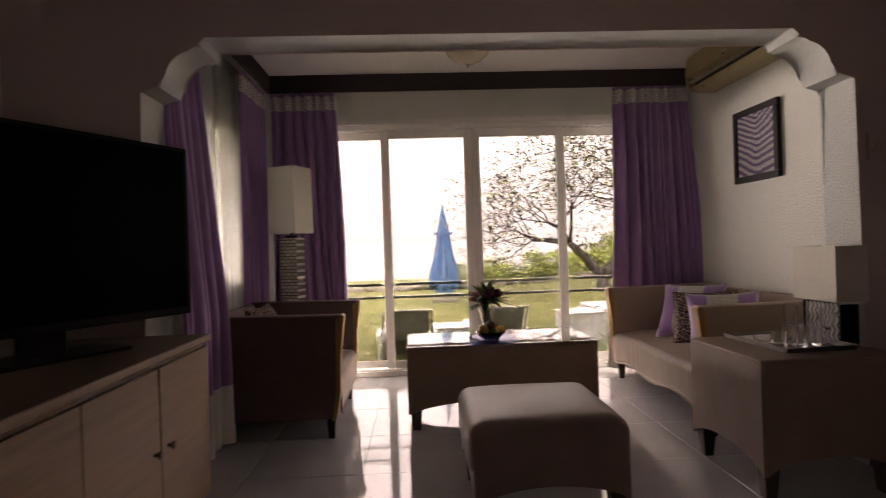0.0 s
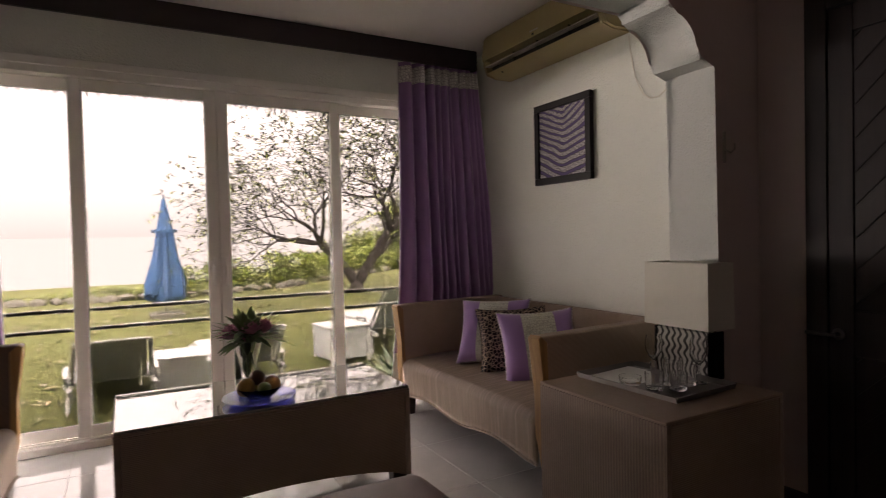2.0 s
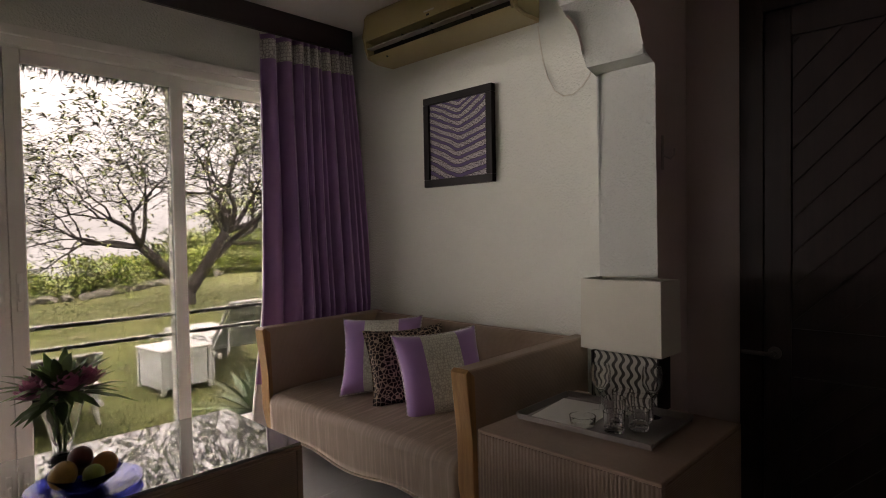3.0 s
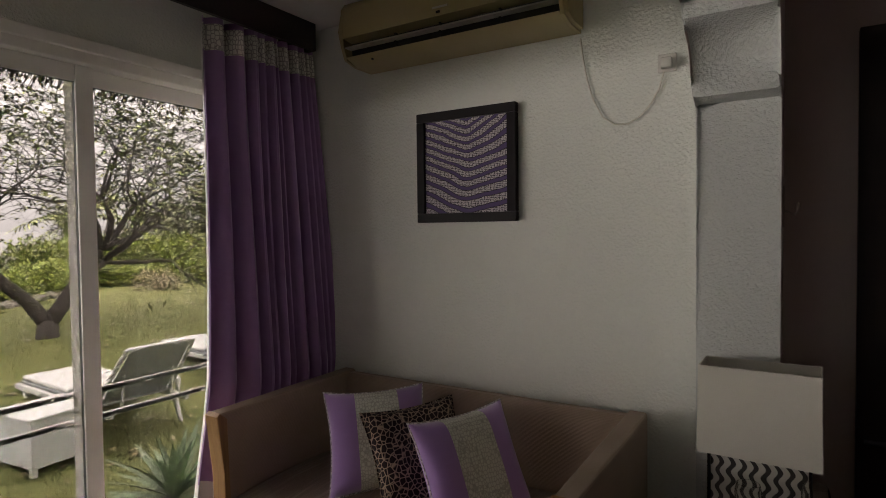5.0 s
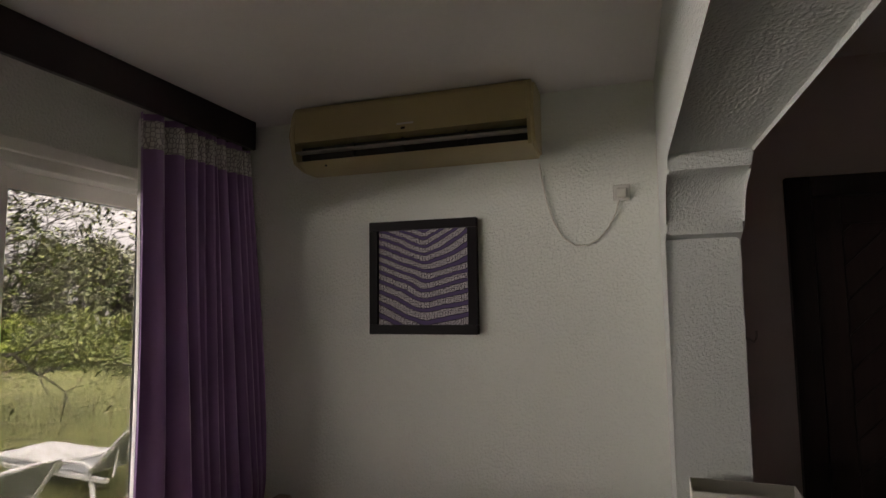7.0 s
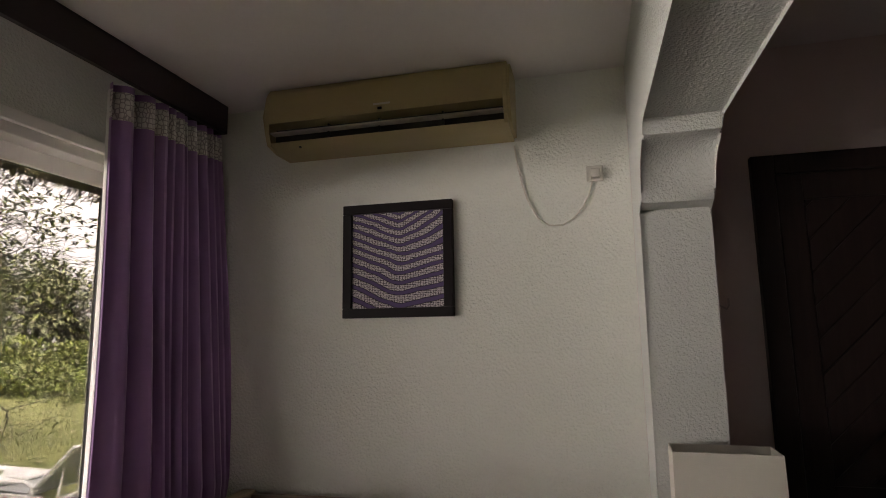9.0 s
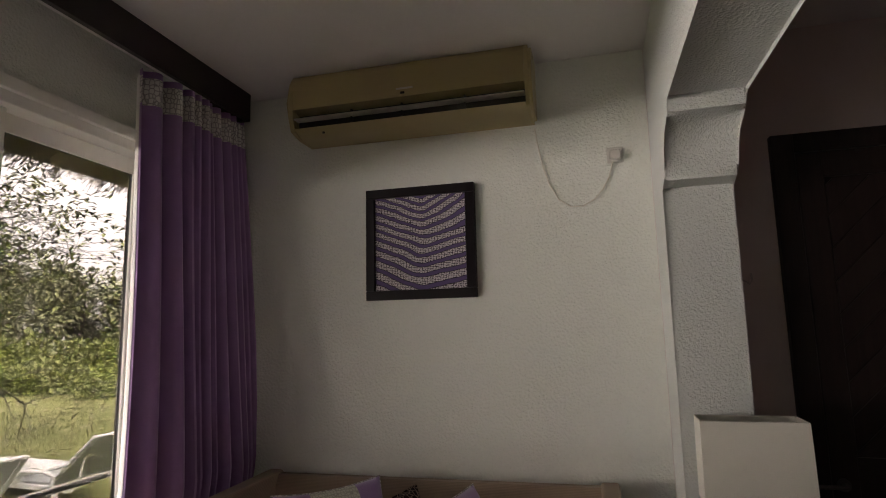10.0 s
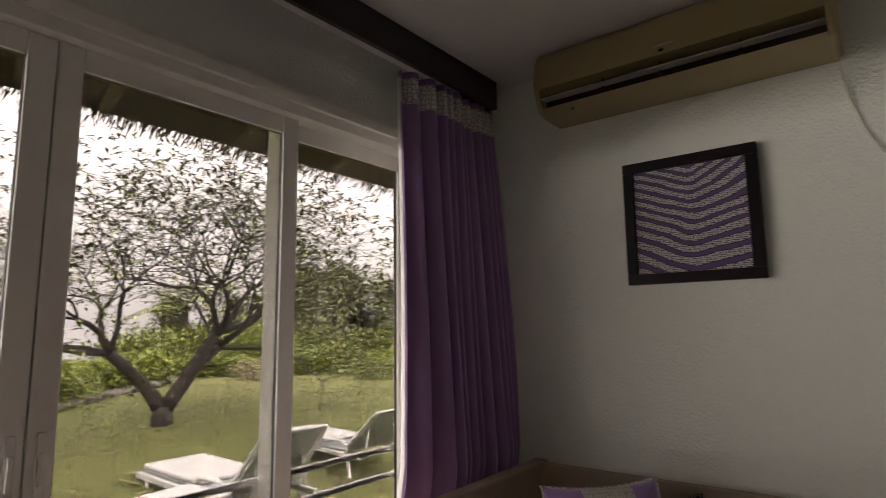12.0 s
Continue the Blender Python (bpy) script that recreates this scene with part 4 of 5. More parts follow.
verts, faces = [], []
for i in range(80):
    a, e = rnd.uniform(0, 6.283), rnd.uniform(-0.05, 1.15)
    d = Vector((math.cos(a) * math.cos(e), math.sin(a) * math.cos(e), math.sin(e)))
    leaf_into(verts, faces, Vector((0.03 * d.x, 0.03 * d.y, 0.2 + rnd.uniform(0, 0.06))), d, rnd.uniform(0.11, 0.21), rnd.uniform(0.028, 0.045), 0.22)
for i in range(5):
    a = rnd.uniform(0, 6.283)
    leaf_into(verts, faces, Vector((0.01 * math.cos(a), 0.01 * math.sin(a), 0.17)), Vector((0.25 * math.cos(a), 0.25 * math.sin(a), -1)), rnd.uniform(0.08, 0.13), 0.02, 0)
ob = new("foliage", raw("foliage", verts, faces, M_FLOWER_LEAF, True))
ob.parent = vase
for k in range(7):
    a = k * 2.4
    c = Vector((0.085 * math.cos(a) * (k > 0), 0.085 * math.sin(a) * (k > 0), 0.205 + 0.025 * (k % 3)))
    verts, faces = [], []
    for j in range(26):
        b, e = j * 2.399, 1.35 - j * 0.045
        d = Vector((math.cos(b) * math.cos(e), math.sin(b) * math.cos(e), math.sin(e)))
        leaf_into(verts, faces, c + d * 0.005, d, 0.055, 0.046, -0.15, 3)
    ob = new("flower", raw("flower", verts, faces, M_PETAL, True))
    ob.parent = vase
    tagged(ob, "pink blossom")
bm = bmesh.new()
for k in range(7):
    a = k * 2.4
    join(bm, tube([(0.008 * math.cos(a), 0.008 * math.sin(a), 0.035), (0.02 * math.cos(a), 0.02 * math.sin(a), 0.15), (0.05 * math.cos(a), 0.05 * math.sin(a), 0.235)], 0.003, 6))
part("stems", bm, M_FLOWER_LEAF, vase)

plate = solid("plate", lathe([(0, 0), (0.08, 0), (0.13, 0.012), (0.155, 0.018), (0.155, 0.022), (0.13, 0.017), (0.08, 0.006), (0, 0.006)], 40), M_BLUE_GLASS, "cobalt blue glass plate on the coffee table", "plate", m=pose(-2.03, -1.47, 0.531))
bowl = solid("fruit_bowl", lathe([(0, 0), (0.045, 0), (0.05, 0.006), (0.085, 0.035), (0.10, 0.055), (0.096, 0.055), (0.08, 0.036), (0.045, 0.012), (0, 0.010)], 36), M_BLUE_GLASS, "cobalt blue glass bowl full of fruit", "bowl", m=pose(-2.03, -1.47, 0.538))
FRUIT = [("orange", (0.055, 0.0, 0.055), 0.036, (0.42, 0.19, 0.035)), ("plum", (-0.005, 0.02, 0.085), 0.034, (0.10, 0.025, 0.02)), ("lime", (0.01, -0.055, 0.05), 0.030, (0.17, 0.21, 0.03)),
         ("mango", (-0.058, -0.01, 0.055), 0.037, (0.36, 0.21, 0.04)), ("pear", (0.0, 0.06, 0.055), 0.034, (0.26, 0.24, 0.05))]
for nm, (x, y, z), r, col in FRUIT:
    bm = lathe([(0, -r)] + [(r * math.sin(a) * (1 + 0.05 * math.cos(a)), -r * math.cos(a) * (1.12 if nm in ("mango", "pear") else 0.97)) for a in np.linspace(0.25, 2.9, 12)] + [(0, r * 0.9)], 20)
    solid(nm, bm, varied(nm + "_skin", col, 0.4, 0.2, 25, 200, 0.15), "ripe " + nm + " lying in the blue glass bowl", nm, m=pose(-2.03 + x, -1.47 + y, 0.541 + z, 25, 10, 40))

tray = thing("tray", pose(-0.685, -2.44, 0.619, 0, 0, 2), "dull brown-grey serving tray on the side table", "tray")
bm = box(-0.165, 0.165, -0.23, 0.23, 0.0, 0.006, 0.002)
part("tray_base", bm, M_TRAY, tray)
for s in (-1, 1):
    part("rim", prism([(s * 0.166, 0.004), (s * 0.18, 0.024), (s * 0.184, 0.023), (s * 0.17, 0.0)], -0.242, 0.242, "y"), M_TRAY, tray)
    part("rim", prism([(s * 0.231, 0.004), (s * 0.244, 0.024), (s * 0.248, 0.023), (s * 0.235, 0.0)], -0.17, 0.17, "x"), M_TRAY, tray)
solid("card", box(-0.14, 0.14, -0.105, 0.105, 0, 0.002), M_PAPER, "plain white folded card on the tray", "card", m=pose(-0.70, -2.33, 0.6265, 0, 0, 7), smooth=None)


def tumbler(name, m, r, h, label):
    return solid(name, lathe([(0, 0.0), (r * 0.86, 0.0), (r * 0.9, 0.004), (r, h), (r - 0.004, h), (r * 0.84, 0.014), (0, 0.010)], 28), M_GLASS, label, "glass", m=m, group="glasses on the tray")


for x, y, r, h in ((-0.70, -2.49, 0.038, 0.085), (-0.78, -2.53, 0.036, 0.065), (-0.62, -2.55, 0.038, 0.085), (-0.71, -2.58, 0.036, 0.065), (-0.60, -2.47, 0.038, 0.085)):
    tumbler("tumbler", pose(x, y, 0.6265), r, h, "clear tumbler standing on the tray")
tumbler("ashtray", pose(-0.79, -2.42, 0.6265), 0.045, 0.03, "low clear glass ashtray on the tray")
for x, y in ((-0.63, -2.40), (-0.56, -2.56)):
    solid("wine_glass", lathe([(0, 0), (0.032, 0), (0.032, 0.002), (0.006, 0.008), (0.004, 0.07), (0.018, 0.085), (0.034, 0.115), (0.035, 0.15), (0.030, 0.175), (0.0285, 0.175), (0.033, 0.15), (0.032, 0.117), (0.016, 0.09), (0, 0.085)], 28),
          M_GLASS, "stemmed clear wine glass on the tray", "glass", m=pose(x, y, 0.6265), group="glasses on the tray")

# ---- bedroom side: television, cabinet, dark door ----
cab = thing("tv_cabinet", pose(-4.08, -3.52, 0), "mid-brown oak television cabinet with flat doors", "cabinet")
part("carcass", box(0, 0.58, -1.0, 1.0, 0.06, 0.755, 0.003), M_OAK, cab, "oak carcass")
part("plinth", box(0.02, 0.55, -0.97, 0.97, 0, 0.06), M_LEG, cab, "dark recessed plinth")
part("top", box(-0.01, 0.615, -1.01, 1.005, 0.758, 0.79, 0.008, 3), M_OAK, cab, "oak top board")
for k in range(4):
    y0 = -0.995 + k * 0.4985
    d = part("door", box(0.581, 0.600, y0 + 0.003, y0 + 0.494, 0.075, 0.735, 0.003), M_OAK, cab, "flat oak door")
    yh = y0 + (0.44 if k % 2 == 0 else 0.055)
    hb_ = lathe([(0, 0), (0.007, 0), (0.007, 0.014), (0.015, 0.018), (0.015, 0.026), (0, 0.028)], 16)
    bmesh.ops.transform(hb_, matrix=pose(0.600, yh, 0.43, 0, 90, 0), verts=hb_.verts)
    part("knob", hb_, M_LEG, d, "dark round knob")
tv = thing("television", pose(-3.87, -3.06, 0.79, 0, 0, -27), "black flat television on a stand, switched off", "television")
part("screen_frame", box(-0.03, 0.012, -0.66, 0.66, 0.095, 0.86, 0.008), M_BLACK, tv, "black bezel")
part("screen", box(0.012, 0.0145, -0.635, 0.635, 0.13, 0.84), M_SCREEN, tv, "dark glossy screen", None)
part("neck", box(-0.03, 0.01, -0.08, 0.08, 0.012, 0.10, 0.004), M_BLACK, tv)
part("foot", box(-0.12, 0.12, -0.27, 0.27, 0, 0.014, 0.006), M_BLACK, tv, "black oval foot")
solid("set_top_box", box(-0.09, 0.09, -0.14, 0.14, 0, 0.045, 0.006), M_BLACK, "small black receiver box on the cabinet", "receiver", m=pose(-3.68, -3.98, 0.791))

door = thing("door_1", pose(-0.03, -2.685, 0), "black-brown wooden door with diagonal boards, closed", "door", kind="structure")
bm = box(-0.012, 0.028, -0.085, 0, 0, 2.18, 0.004)
box(-0.012, 0.028, -1.13, -1.045, 0, 2.18, 0.004, bm=bm)
box(-0.012, 0.028, -1.045, -0.085, 2.10, 2.18, 0.004, bm=bm)
part("door_frame", bm, M_DARKDOOR, door, "dark door frame")
leafd = part("door_leaf", box(0.004, 0.028, -1.042, -0.088, 0.01, 2.097, 0.003), M_DARKDOOR, door, "dark door leaf")
for y0, y1, z0, z1 in ((-1.042, -0.95, 0.01, 2.097), (-0.18, -0.088, 0.01, 2.097), (-0.95, -0.18, 1.99, 2.097), (-0.95, -0.18, 0.72, 0.90), (-0.95, -0.18, 0.01, 0.15)):
    part("rail", box(-0.008, 0.006, y0, y1, z0, z1, 0.003), M_DARKDOOR, leafd)
def clip(poly, c, keep_above):
    """Cut an outline by the line y + z = c."""
    out = []
    for p, q in zip(poly, poly[1:] + poly[:1]):
        a, b = p[0] + p[1] - c, q[0] + q[1] - c
        if not keep_above:
            a, b = -a, -b
        if a >= 0:
            out.append(p)
        if a * b < 0:
            f = a / (a - b)
            out.append((p[0] + (q[0] - p[0]) * f, p[1] + (q[1] - p[1]) * f))
    return out


for z0, z1 in ((0.905, 1.985), (0.155, 0.715)):
    for k in range(16):
        c0 = z0 - 0.95 + k * 0.13
        q = clip(clip([(-0.945, z0), (-0.185, z0), (-0.185, z1), (-0.945, z1)], c0 + 0.004, True), c0 + 0.126, False)
        if len(q) > 2:
            part("board", prism(q, -0.004, 0.0045, "x"), M_DARKDOOR, leafd, "", None)
bm = lathe([(0, 0), (0.024, 0), (0.024, 0.008), (0.010, 0.010), (0.010, 0.045), (0, 0.046)], 18)
bmesh.ops.transform(bm, matrix=pose(-0.008, -0.125, 0.80, 0, -90, 0), verts=bm.verts)
join(bm, tube([(-0.050, -0.130, 0.80), (-0.052, -0.115, 0.80), (-0.052, -0.02, 0.80)], 0.008, 10))
part("door_handle", bm, M_DULL, door, "dull metal lever handle")

hook = thing("wall_hook", pose(-0.26, ARCH0, 1.60), "small dark metal hook on the stub wall", "hook")
part("hook_plate", box(-0.008, 0.008, -0.008, 0, -0.085, 0.05, 0.003), M_HOOK, hook)
part("hook_arm", tube([(0, -0.010, -0.03), (0, -0.035, -0.045), (0.01, -0.045, -0.03), (0.012, -0.045, -0.005)], 0.004, 8), M_HOOK, hook)

# ---- garden ----
def ground_z(x, y):
    u = min(1.0, max(0.0, (y - 1.4) / 3.6))
    rise = 0.36 + 0.16 * min(1.0, max(0.0, (x + 1.5) / 3.0))
    h = -0.17 + rise * u * u * (3 - 2 * u)
    far = min(1.0, max(0.0, (y - 12 - max(0.0, x) * 0.5) / 30))
    h -= 9 * far * far * (3 - 2 * far)
    near = math.exp(-((x / 40) ** 2 + (y / 40) ** 2))
    return h + 0.03 * noise.noise(Vector((x * 0.35, y * 0.35, 3))) * near


xs = sorted(set([-400, -150, -60, -30] + [round(-16 + i * 0.8, 3) for i in range(52)] + [30, 45, 70, 150, 400]))
ys = sorted(set([-150, -30, -8] + [round(-1 + i * 0.5, 3) for i in range(50)] + [26, 30, 36, 42, 50, 60, 90, 200, 400]))
gv = [(x, y, ground_z(x, y) - (0.25 if y < 0.2 else 0)) for y in ys for x in xs]
gf = [(j * len(xs) + i, j * len(xs) + i + 1, (j + 1) * len(xs) + i + 1, (j + 1) * len(xs) + i) for j in range(len(ys) - 1) for i in range(len(xs) - 1)]
g = new("ground", raw("ground", gv, gf, M_LAWN, True))
tagged(g, "sunlit green lawn with dry patches sloping gently up", "lawn", kind="structure")

# curved glowing sheet at 75 m, added in place of lit haze
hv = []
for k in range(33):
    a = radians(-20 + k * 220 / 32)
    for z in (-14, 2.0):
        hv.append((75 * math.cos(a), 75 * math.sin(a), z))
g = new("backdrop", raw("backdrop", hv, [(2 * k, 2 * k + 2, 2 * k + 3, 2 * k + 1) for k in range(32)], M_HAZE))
tagged(g, "glowing backdrop sheet that stands in for pale haze over the distant sea", "distance", kind="structure")

rnd = random.Random(11)
gv, gf = [], []
for k in range(26000):
    y = 0.35 + (rnd.random() ** 1.6) * 8.5
    x = rnd.uniform(-4.5 - y * 0.2, 2.5 + y * 1.2)
    z = ground_z(x, y)
    a = rnd.uniform(0, 6.283)
    h, w = rnd.uniform(0.02, 0.055), rnd.uniform(0.004, 0.009)
    dx, dy = math.cos(a) * w, math.sin(a) * w
    lx, ly = rnd.uniform(-0.03, 0.03), rnd.uniform(-0.03, 0.03)
    i = len(gv)
    gv += [(x - dx, y - dy, z - 0.005), (x + dx, y + dy, z - 0.005), (x + lx, y + ly, z + h)]
    gf.append((i, i + 1, i + 2))
g = new("grass", raw("grass", gv, gf, M_BLADE))
tagged(g, "short grass blades on the lawn", "grass", kind="stuff")
gv, gf = [], []
for k in range(900):
    y = rnd.uniform(1.5, 9)
    x = rnd.uniform(-3 - y * 0.2, 2 + y * 0.9)
    a, s = rnd.uniform(0, 6.283), rnd.uniform(0.03, 0.08)
    leaf_into(gv, gf, Vector((x, y, ground_z(x, y) + 0.02)), Vector((math.cos(a), math.sin(a), 0.15)), s * 1.8, s * 0.7, 0.2)
g = new("fallen_leaves", raw("fallen_leaves", gv, gf, M_DRY))
tagged(g, "dry fallen leaves scattered on the lawn", "leaves", kind="stuff")


# frangipani tree
def build_tree(name, m, seed, stems, levels, label, leaf_mat, leaf_len, per_tip, bark):
    rnd = random.Random(seed)
    t = thing(name, m, label, "tree")
    bv, bf, tips = [], [], []

    def limb(p, d, length, r, level):
        pts, rad = [p.copy()], [r]
        n = 5
        j = 0.12 if level == 0 else 0.30
        for i in range(n):
            d = (d + Vector((rnd.uniform(-j, j), rnd.uniform(-j, j), rnd.uniform(-0.7, 0.8) * j))).normalized()
            p = p + d * length / n
            pts.append(p.copy())
            rad.append(r * (1 - 0.30 * (i + 1) / n))
        v, f = tube_data(pts, rad, 10 if level < 2 else (6 if level < 4 else 4))
        o = len(bv)
        bv.extend(v)
        bf.extend([tuple(i + o for i in q) for q in f])
        if level >= levels:
            tips.append((p, d))
            return
        if level == levels - 1 and rnd.random() < 0.4:
            tips.append((p, d))
        k = (5, 4, 3)[level] if level < 3 else rnd.choice((2, 3, 3))
        turn = rnd.uniform(0, 6.283)
        side = d.cross(Vector((0, 0, 1)))
        if side.length < 0.05:
            side = Vector((1, 0, 0))
        side.normalize()
        up = side.cross(d)
        for i in range(k):
            a = turn + i * 6.283 / k + rnd.uniform(-0.4, 0.4)
            spread = rnd.uniform(0.65, 1.25) if level else rnd.uniform(0.7, 1.0)
            nd = (d + (side * math.cos(a) + up * math.sin(a)) * spread)
            nd.z = nd.z * 0.82 + 0.13
            limb(p, nd.normalized(), length * rnd.uniform(0.66, 0.90), rad[-1] * (rnd.uniform(0.48, 0.66) if level < 2 else rnd.uniform(0.70, 0.84)), level + 1)

    base = [Vector((0, 0, -0.15)), Vector((0, 0, 0.06)), Vector((0.01, 0, 0.22))]
    v, f = tube_data(base, [0.16, 0.13, 0.12], 14)
    bv.extend(v)
    bf.extend(f)
    for d, length, r in stems:
        limb(Vector((0, 0, 0.16)), Vector(d).normalized(), length, r, 0)
    for i, c in enumerate(bv):
        bv[i] = c + Vector((1, 1, 1)) * 0.012 * noise.noise(c * 6)
    ob = new("trunk", raw("trunk", bv, bf, bark, True))
    ob.parent = t
    tagged(ob, "grey-brown lichen-spotted trunk and limbs")
    lv, lf = [], []
    for p, d in tips:
        for k in range(per_tip):
            a = rnd.uniform(0, 6.283)
            q = (d * rnd.uniform(0.1, 0.6) + Vector((math.cos(a), math.sin(a), rnd.uniform(-0.4, 0.6)))).normalized()
            leaf_into(lv, lf, p + d * rnd.uniform(-0.06, 0.05), q, leaf_len * rnd.uniform(0.5, 1.1), leaf_len * 0.34, 0.2, 2)
    ob = new("crown", raw("crown", lv, lf, leaf_mat))
    ob.parent = t
    tagged(ob, "sparse open crown of dark leaves")
    return t


TX, TY = 0.84, 5.0
build_tree("frangipani_tree", pose(TX, TY, ground_z(TX, TY)) @ Matrix.Scale(0.90, 4), 7,
           [((-0.50, 0.24, 0.95), 1.0, 0.095), ((0.60, -0.28, 0.90), 1.15, 0.108), ((0.85, -0.10, 1.05), 1.05, 0.072)], 6,
           "spreading frangipani tree with forked grey-brown trunk and sparse leaves", M_LEAF, 0.125, 3, M_BARK)


def bush_mesh(name, seed, n, leaf, material, squash=0.8):
    rnd = random.Random(seed)
    v, f = [], []
    lumps = [(Vector((rnd.uniform(-0.55, 0.55), rnd.uniform(-0.55, 0.55), rnd.uniform(0.15, 0.65))), rnd.uniform(0.28, 0.5)) for _ in range(9)]
    for _ in range(n):
        c, r = rnd.choice(lumps)
        d = Vector((rnd.gauss(0, 1), rnd.gauss(0, 1), rnd.gauss(0, 1))).normalized()
        p = c + d * r * rnd.uniform(0.6, 1.12)
        p.z = max(0.0, p.z * squash)
        q = (d + Vector((rnd.uniform(-0.8, 0.8), rnd.uniform(-0.8, 0.8), rnd.uniform(-0.3, 0.9)))).normalized()
        leaf_into(v, f, p, q, leaf * rnd.uniform(0.6, 1.4), leaf * 0.75, 0.2, 2)
    return raw(name, v, f, material)


BUSHES = [bush_mesh("bush_leaves", 1, 2400, 0.075, M_BUSH), bush_mesh("bush_leaves", 2, 2400, 0.075, M_BUSH_DARK), bush_mesh("bush_leaves", 3, 1300, 0.08, M_DRY)]


def bush(kind, x, y, s, h, rz, label, group="garden bushes", z=None):
    ob = new("bush", BUSHES[kind])
    ob.matrix_world = Matrix.Translation((x, y, ground_z(x, y) - 0.05 if z is None else z)) @ Euler((0, 0, rz)).to_matrix().to_4x4() @ Matrix.Diagonal((s, s, h, 1))
    return tagged(ob, label, "bush", group)


rnd = random.Random(3)


def edge_of_lawn(u):
    """The planted edge of the lawn, from the sea side round to the wood."""
    line = [(-9.5, 9.0), (-4.0, 8.5), (0.4, 8.0), (2.4, 9.6), (4.2, 11.4), (6.2, 10.4), (7.3, 8.4), (7.8, 6.2), (8.8, 3.6), (10.5, 1.5)]
    k = min(int(u * (len(line) - 1)), len(line) - 2)
    f = u * (len(line) - 1) - k
    return line[k][0] * (1 - f) + line[k + 1][0] * f, line[k][1] * (1 - f) + line[k + 1][1] * f


for k in range(58):
    u = k / 57
    x, y = edge_of_lawn(u)
    x, y = x + rnd.uniform(-0.2, 0.2), y + rnd.uniform(-0.1, 0.5)
    if x < -1.5:
        s_, h_ = rnd.uniform(0.5, 0.7), rnd.uniform(0.22, 0.36)
    elif x < 3.5 and y < 10:
        s_, h_ = rnd.uniform(0.6, 0.8), rnd.uniform(0.62, 0.95)
    else:
        s_, h_ = rnd.uniform(0.55, 0.95), rnd.uniform(0.55, 1.0)
    bush(0 if rnd.random() < 0.65 else 1, x, y, s_, h_, rnd.uniform(0, 6), "leafy yellow-green hedge bush at the lawn's edge", "hedge")
for k in range(34):
    u = 0.38 + 0.62 * k / 33
    x, y = edge_of_lawn(u)
    d = Vector((x - 1.0, y - 1.0, 0)).normalized() * rnd.uniform(1.0, 2.2)
    bush(1 if rnd.random() < 0.55 else 0, x + d.x, y + d.y, rnd.uniform(0.9, 1.3), rnd.uniform(1.0, 1.7), rnd.uniform(0, 6), "dense green shrub at the wood's edge", "shrubs")
bush(1, 6.3, 6.9, 0.55, 0.55, 1.0, "round dark green shrub with pale blossom on the lawn")
bush(0, 7.1, 5.4, 0.62, 0.5, 2.0, "spreading yellow-green shrub on the lawn")
bush(2, 4.6, 8.9, 0.60, 0.60, 0.5, "small twiggy bush with dry leaves on the lawn")
bush(2, 4.9, 9.1, 0.40, 0.35, 2.5, "low dry tuft beside the twiggy bush")


def wood_tree(x, y, h, seed, label):
    t = thing("background_tree", pose(x, y, ground_z(x, y) - 0.1), label, "tree", "trees behind the lawn")
    r2 = random.Random(seed)
    bm = bmesh.new()
    for k in range(4):
        a = r2.uniform(0, 6.283)
        q = Vector((math.cos(a) * 0.3 * h, math.sin(a) * 0.3 * h, h * r2.uniform(0.6, 0.9)))
        join(bm, tube([(0, 0, 0), tuple(q * 0.35 + Vector((0, 0, 0.12 * h))), tuple(q)], [0.035 * h, 0.025 * h, 0.008 * h], 7))
    part("trunk", bm, M_BARK, t)
    v, f = [], []
    lumps = [(Vector((r2.uniform(-0.38, 0.38), r2.uniform(-0.38, 0.38), r2.uniform(0.38, 0.95))) * h, h * r2.uniform(0.12, 0.22)) for _ in range(13)]
    for _ in range(3400):
        c, r = r2.choice(lumps)
        d = Vector((r2.gauss(0, 1), r2.gauss(0, 1), r2.gauss(0, 0.7))).normalized()
        leaf_into(v, f, c + d * r * r2.uniform(0.3, 1.1), (d + Vector((0, 0, r2.uniform(-0.5, 0.5)))).normalized(), 0.13 * r2.uniform(0.6, 1.4), 0.10, 0.2, 2)
    ob = new("crown", raw("crown", v, f, M_WOOD))
    ob.parent = t
    return t


rnd = random.Random(8)
for k in range(10):
    wood_tree(7.6 + k * 0.75 + rnd.uniform(-0.5, 0.5), 15.5 - k * 1.35 + rnd.uniform(-0.6, 0.8), rnd.uniform(2.5, 3.7), 40 + k, "green tree at the edge of the wood")

# palm behind the lawn
palm = thing("palm_tree", pose(5.2, 13.0, ground_z(5.2, 13.0)), "small palm tree with drooping fronds behind the lawn", "tree")
part("trunk", tube([(0, 0, -0.1), (0.05, 0.02, 0.8), (0.1, 0.05, 1.7)], [0.13, 0.10, 0.09], 10), M_BARK, palm)
v, f = [], []
rnd = random.Random(31)
for k in range(13):
    a = k * 2.4
    e = rnd.uniform(0.1, 1.1)
    d = Vector((math.cos(a) * math.cos(e), math.sin(a) * math.cos(e), math.sin(e)))
    for j in range(16):
        u = 0.15 + j / 16 * 1.5
        c = Vector((0.1, 0.05, 1.7)) + d * u + Vector((0, 0, -0.28 * u * u))
        s = d.cross(Vector((0, 0, 1))).normalized()
        for sg in (-1, 1):
            leaf_into(v, f, c, (s * sg + d * 0.6 - Vector((0, 0, 0.3))), 0.34, 0.035, 0.3, 2)
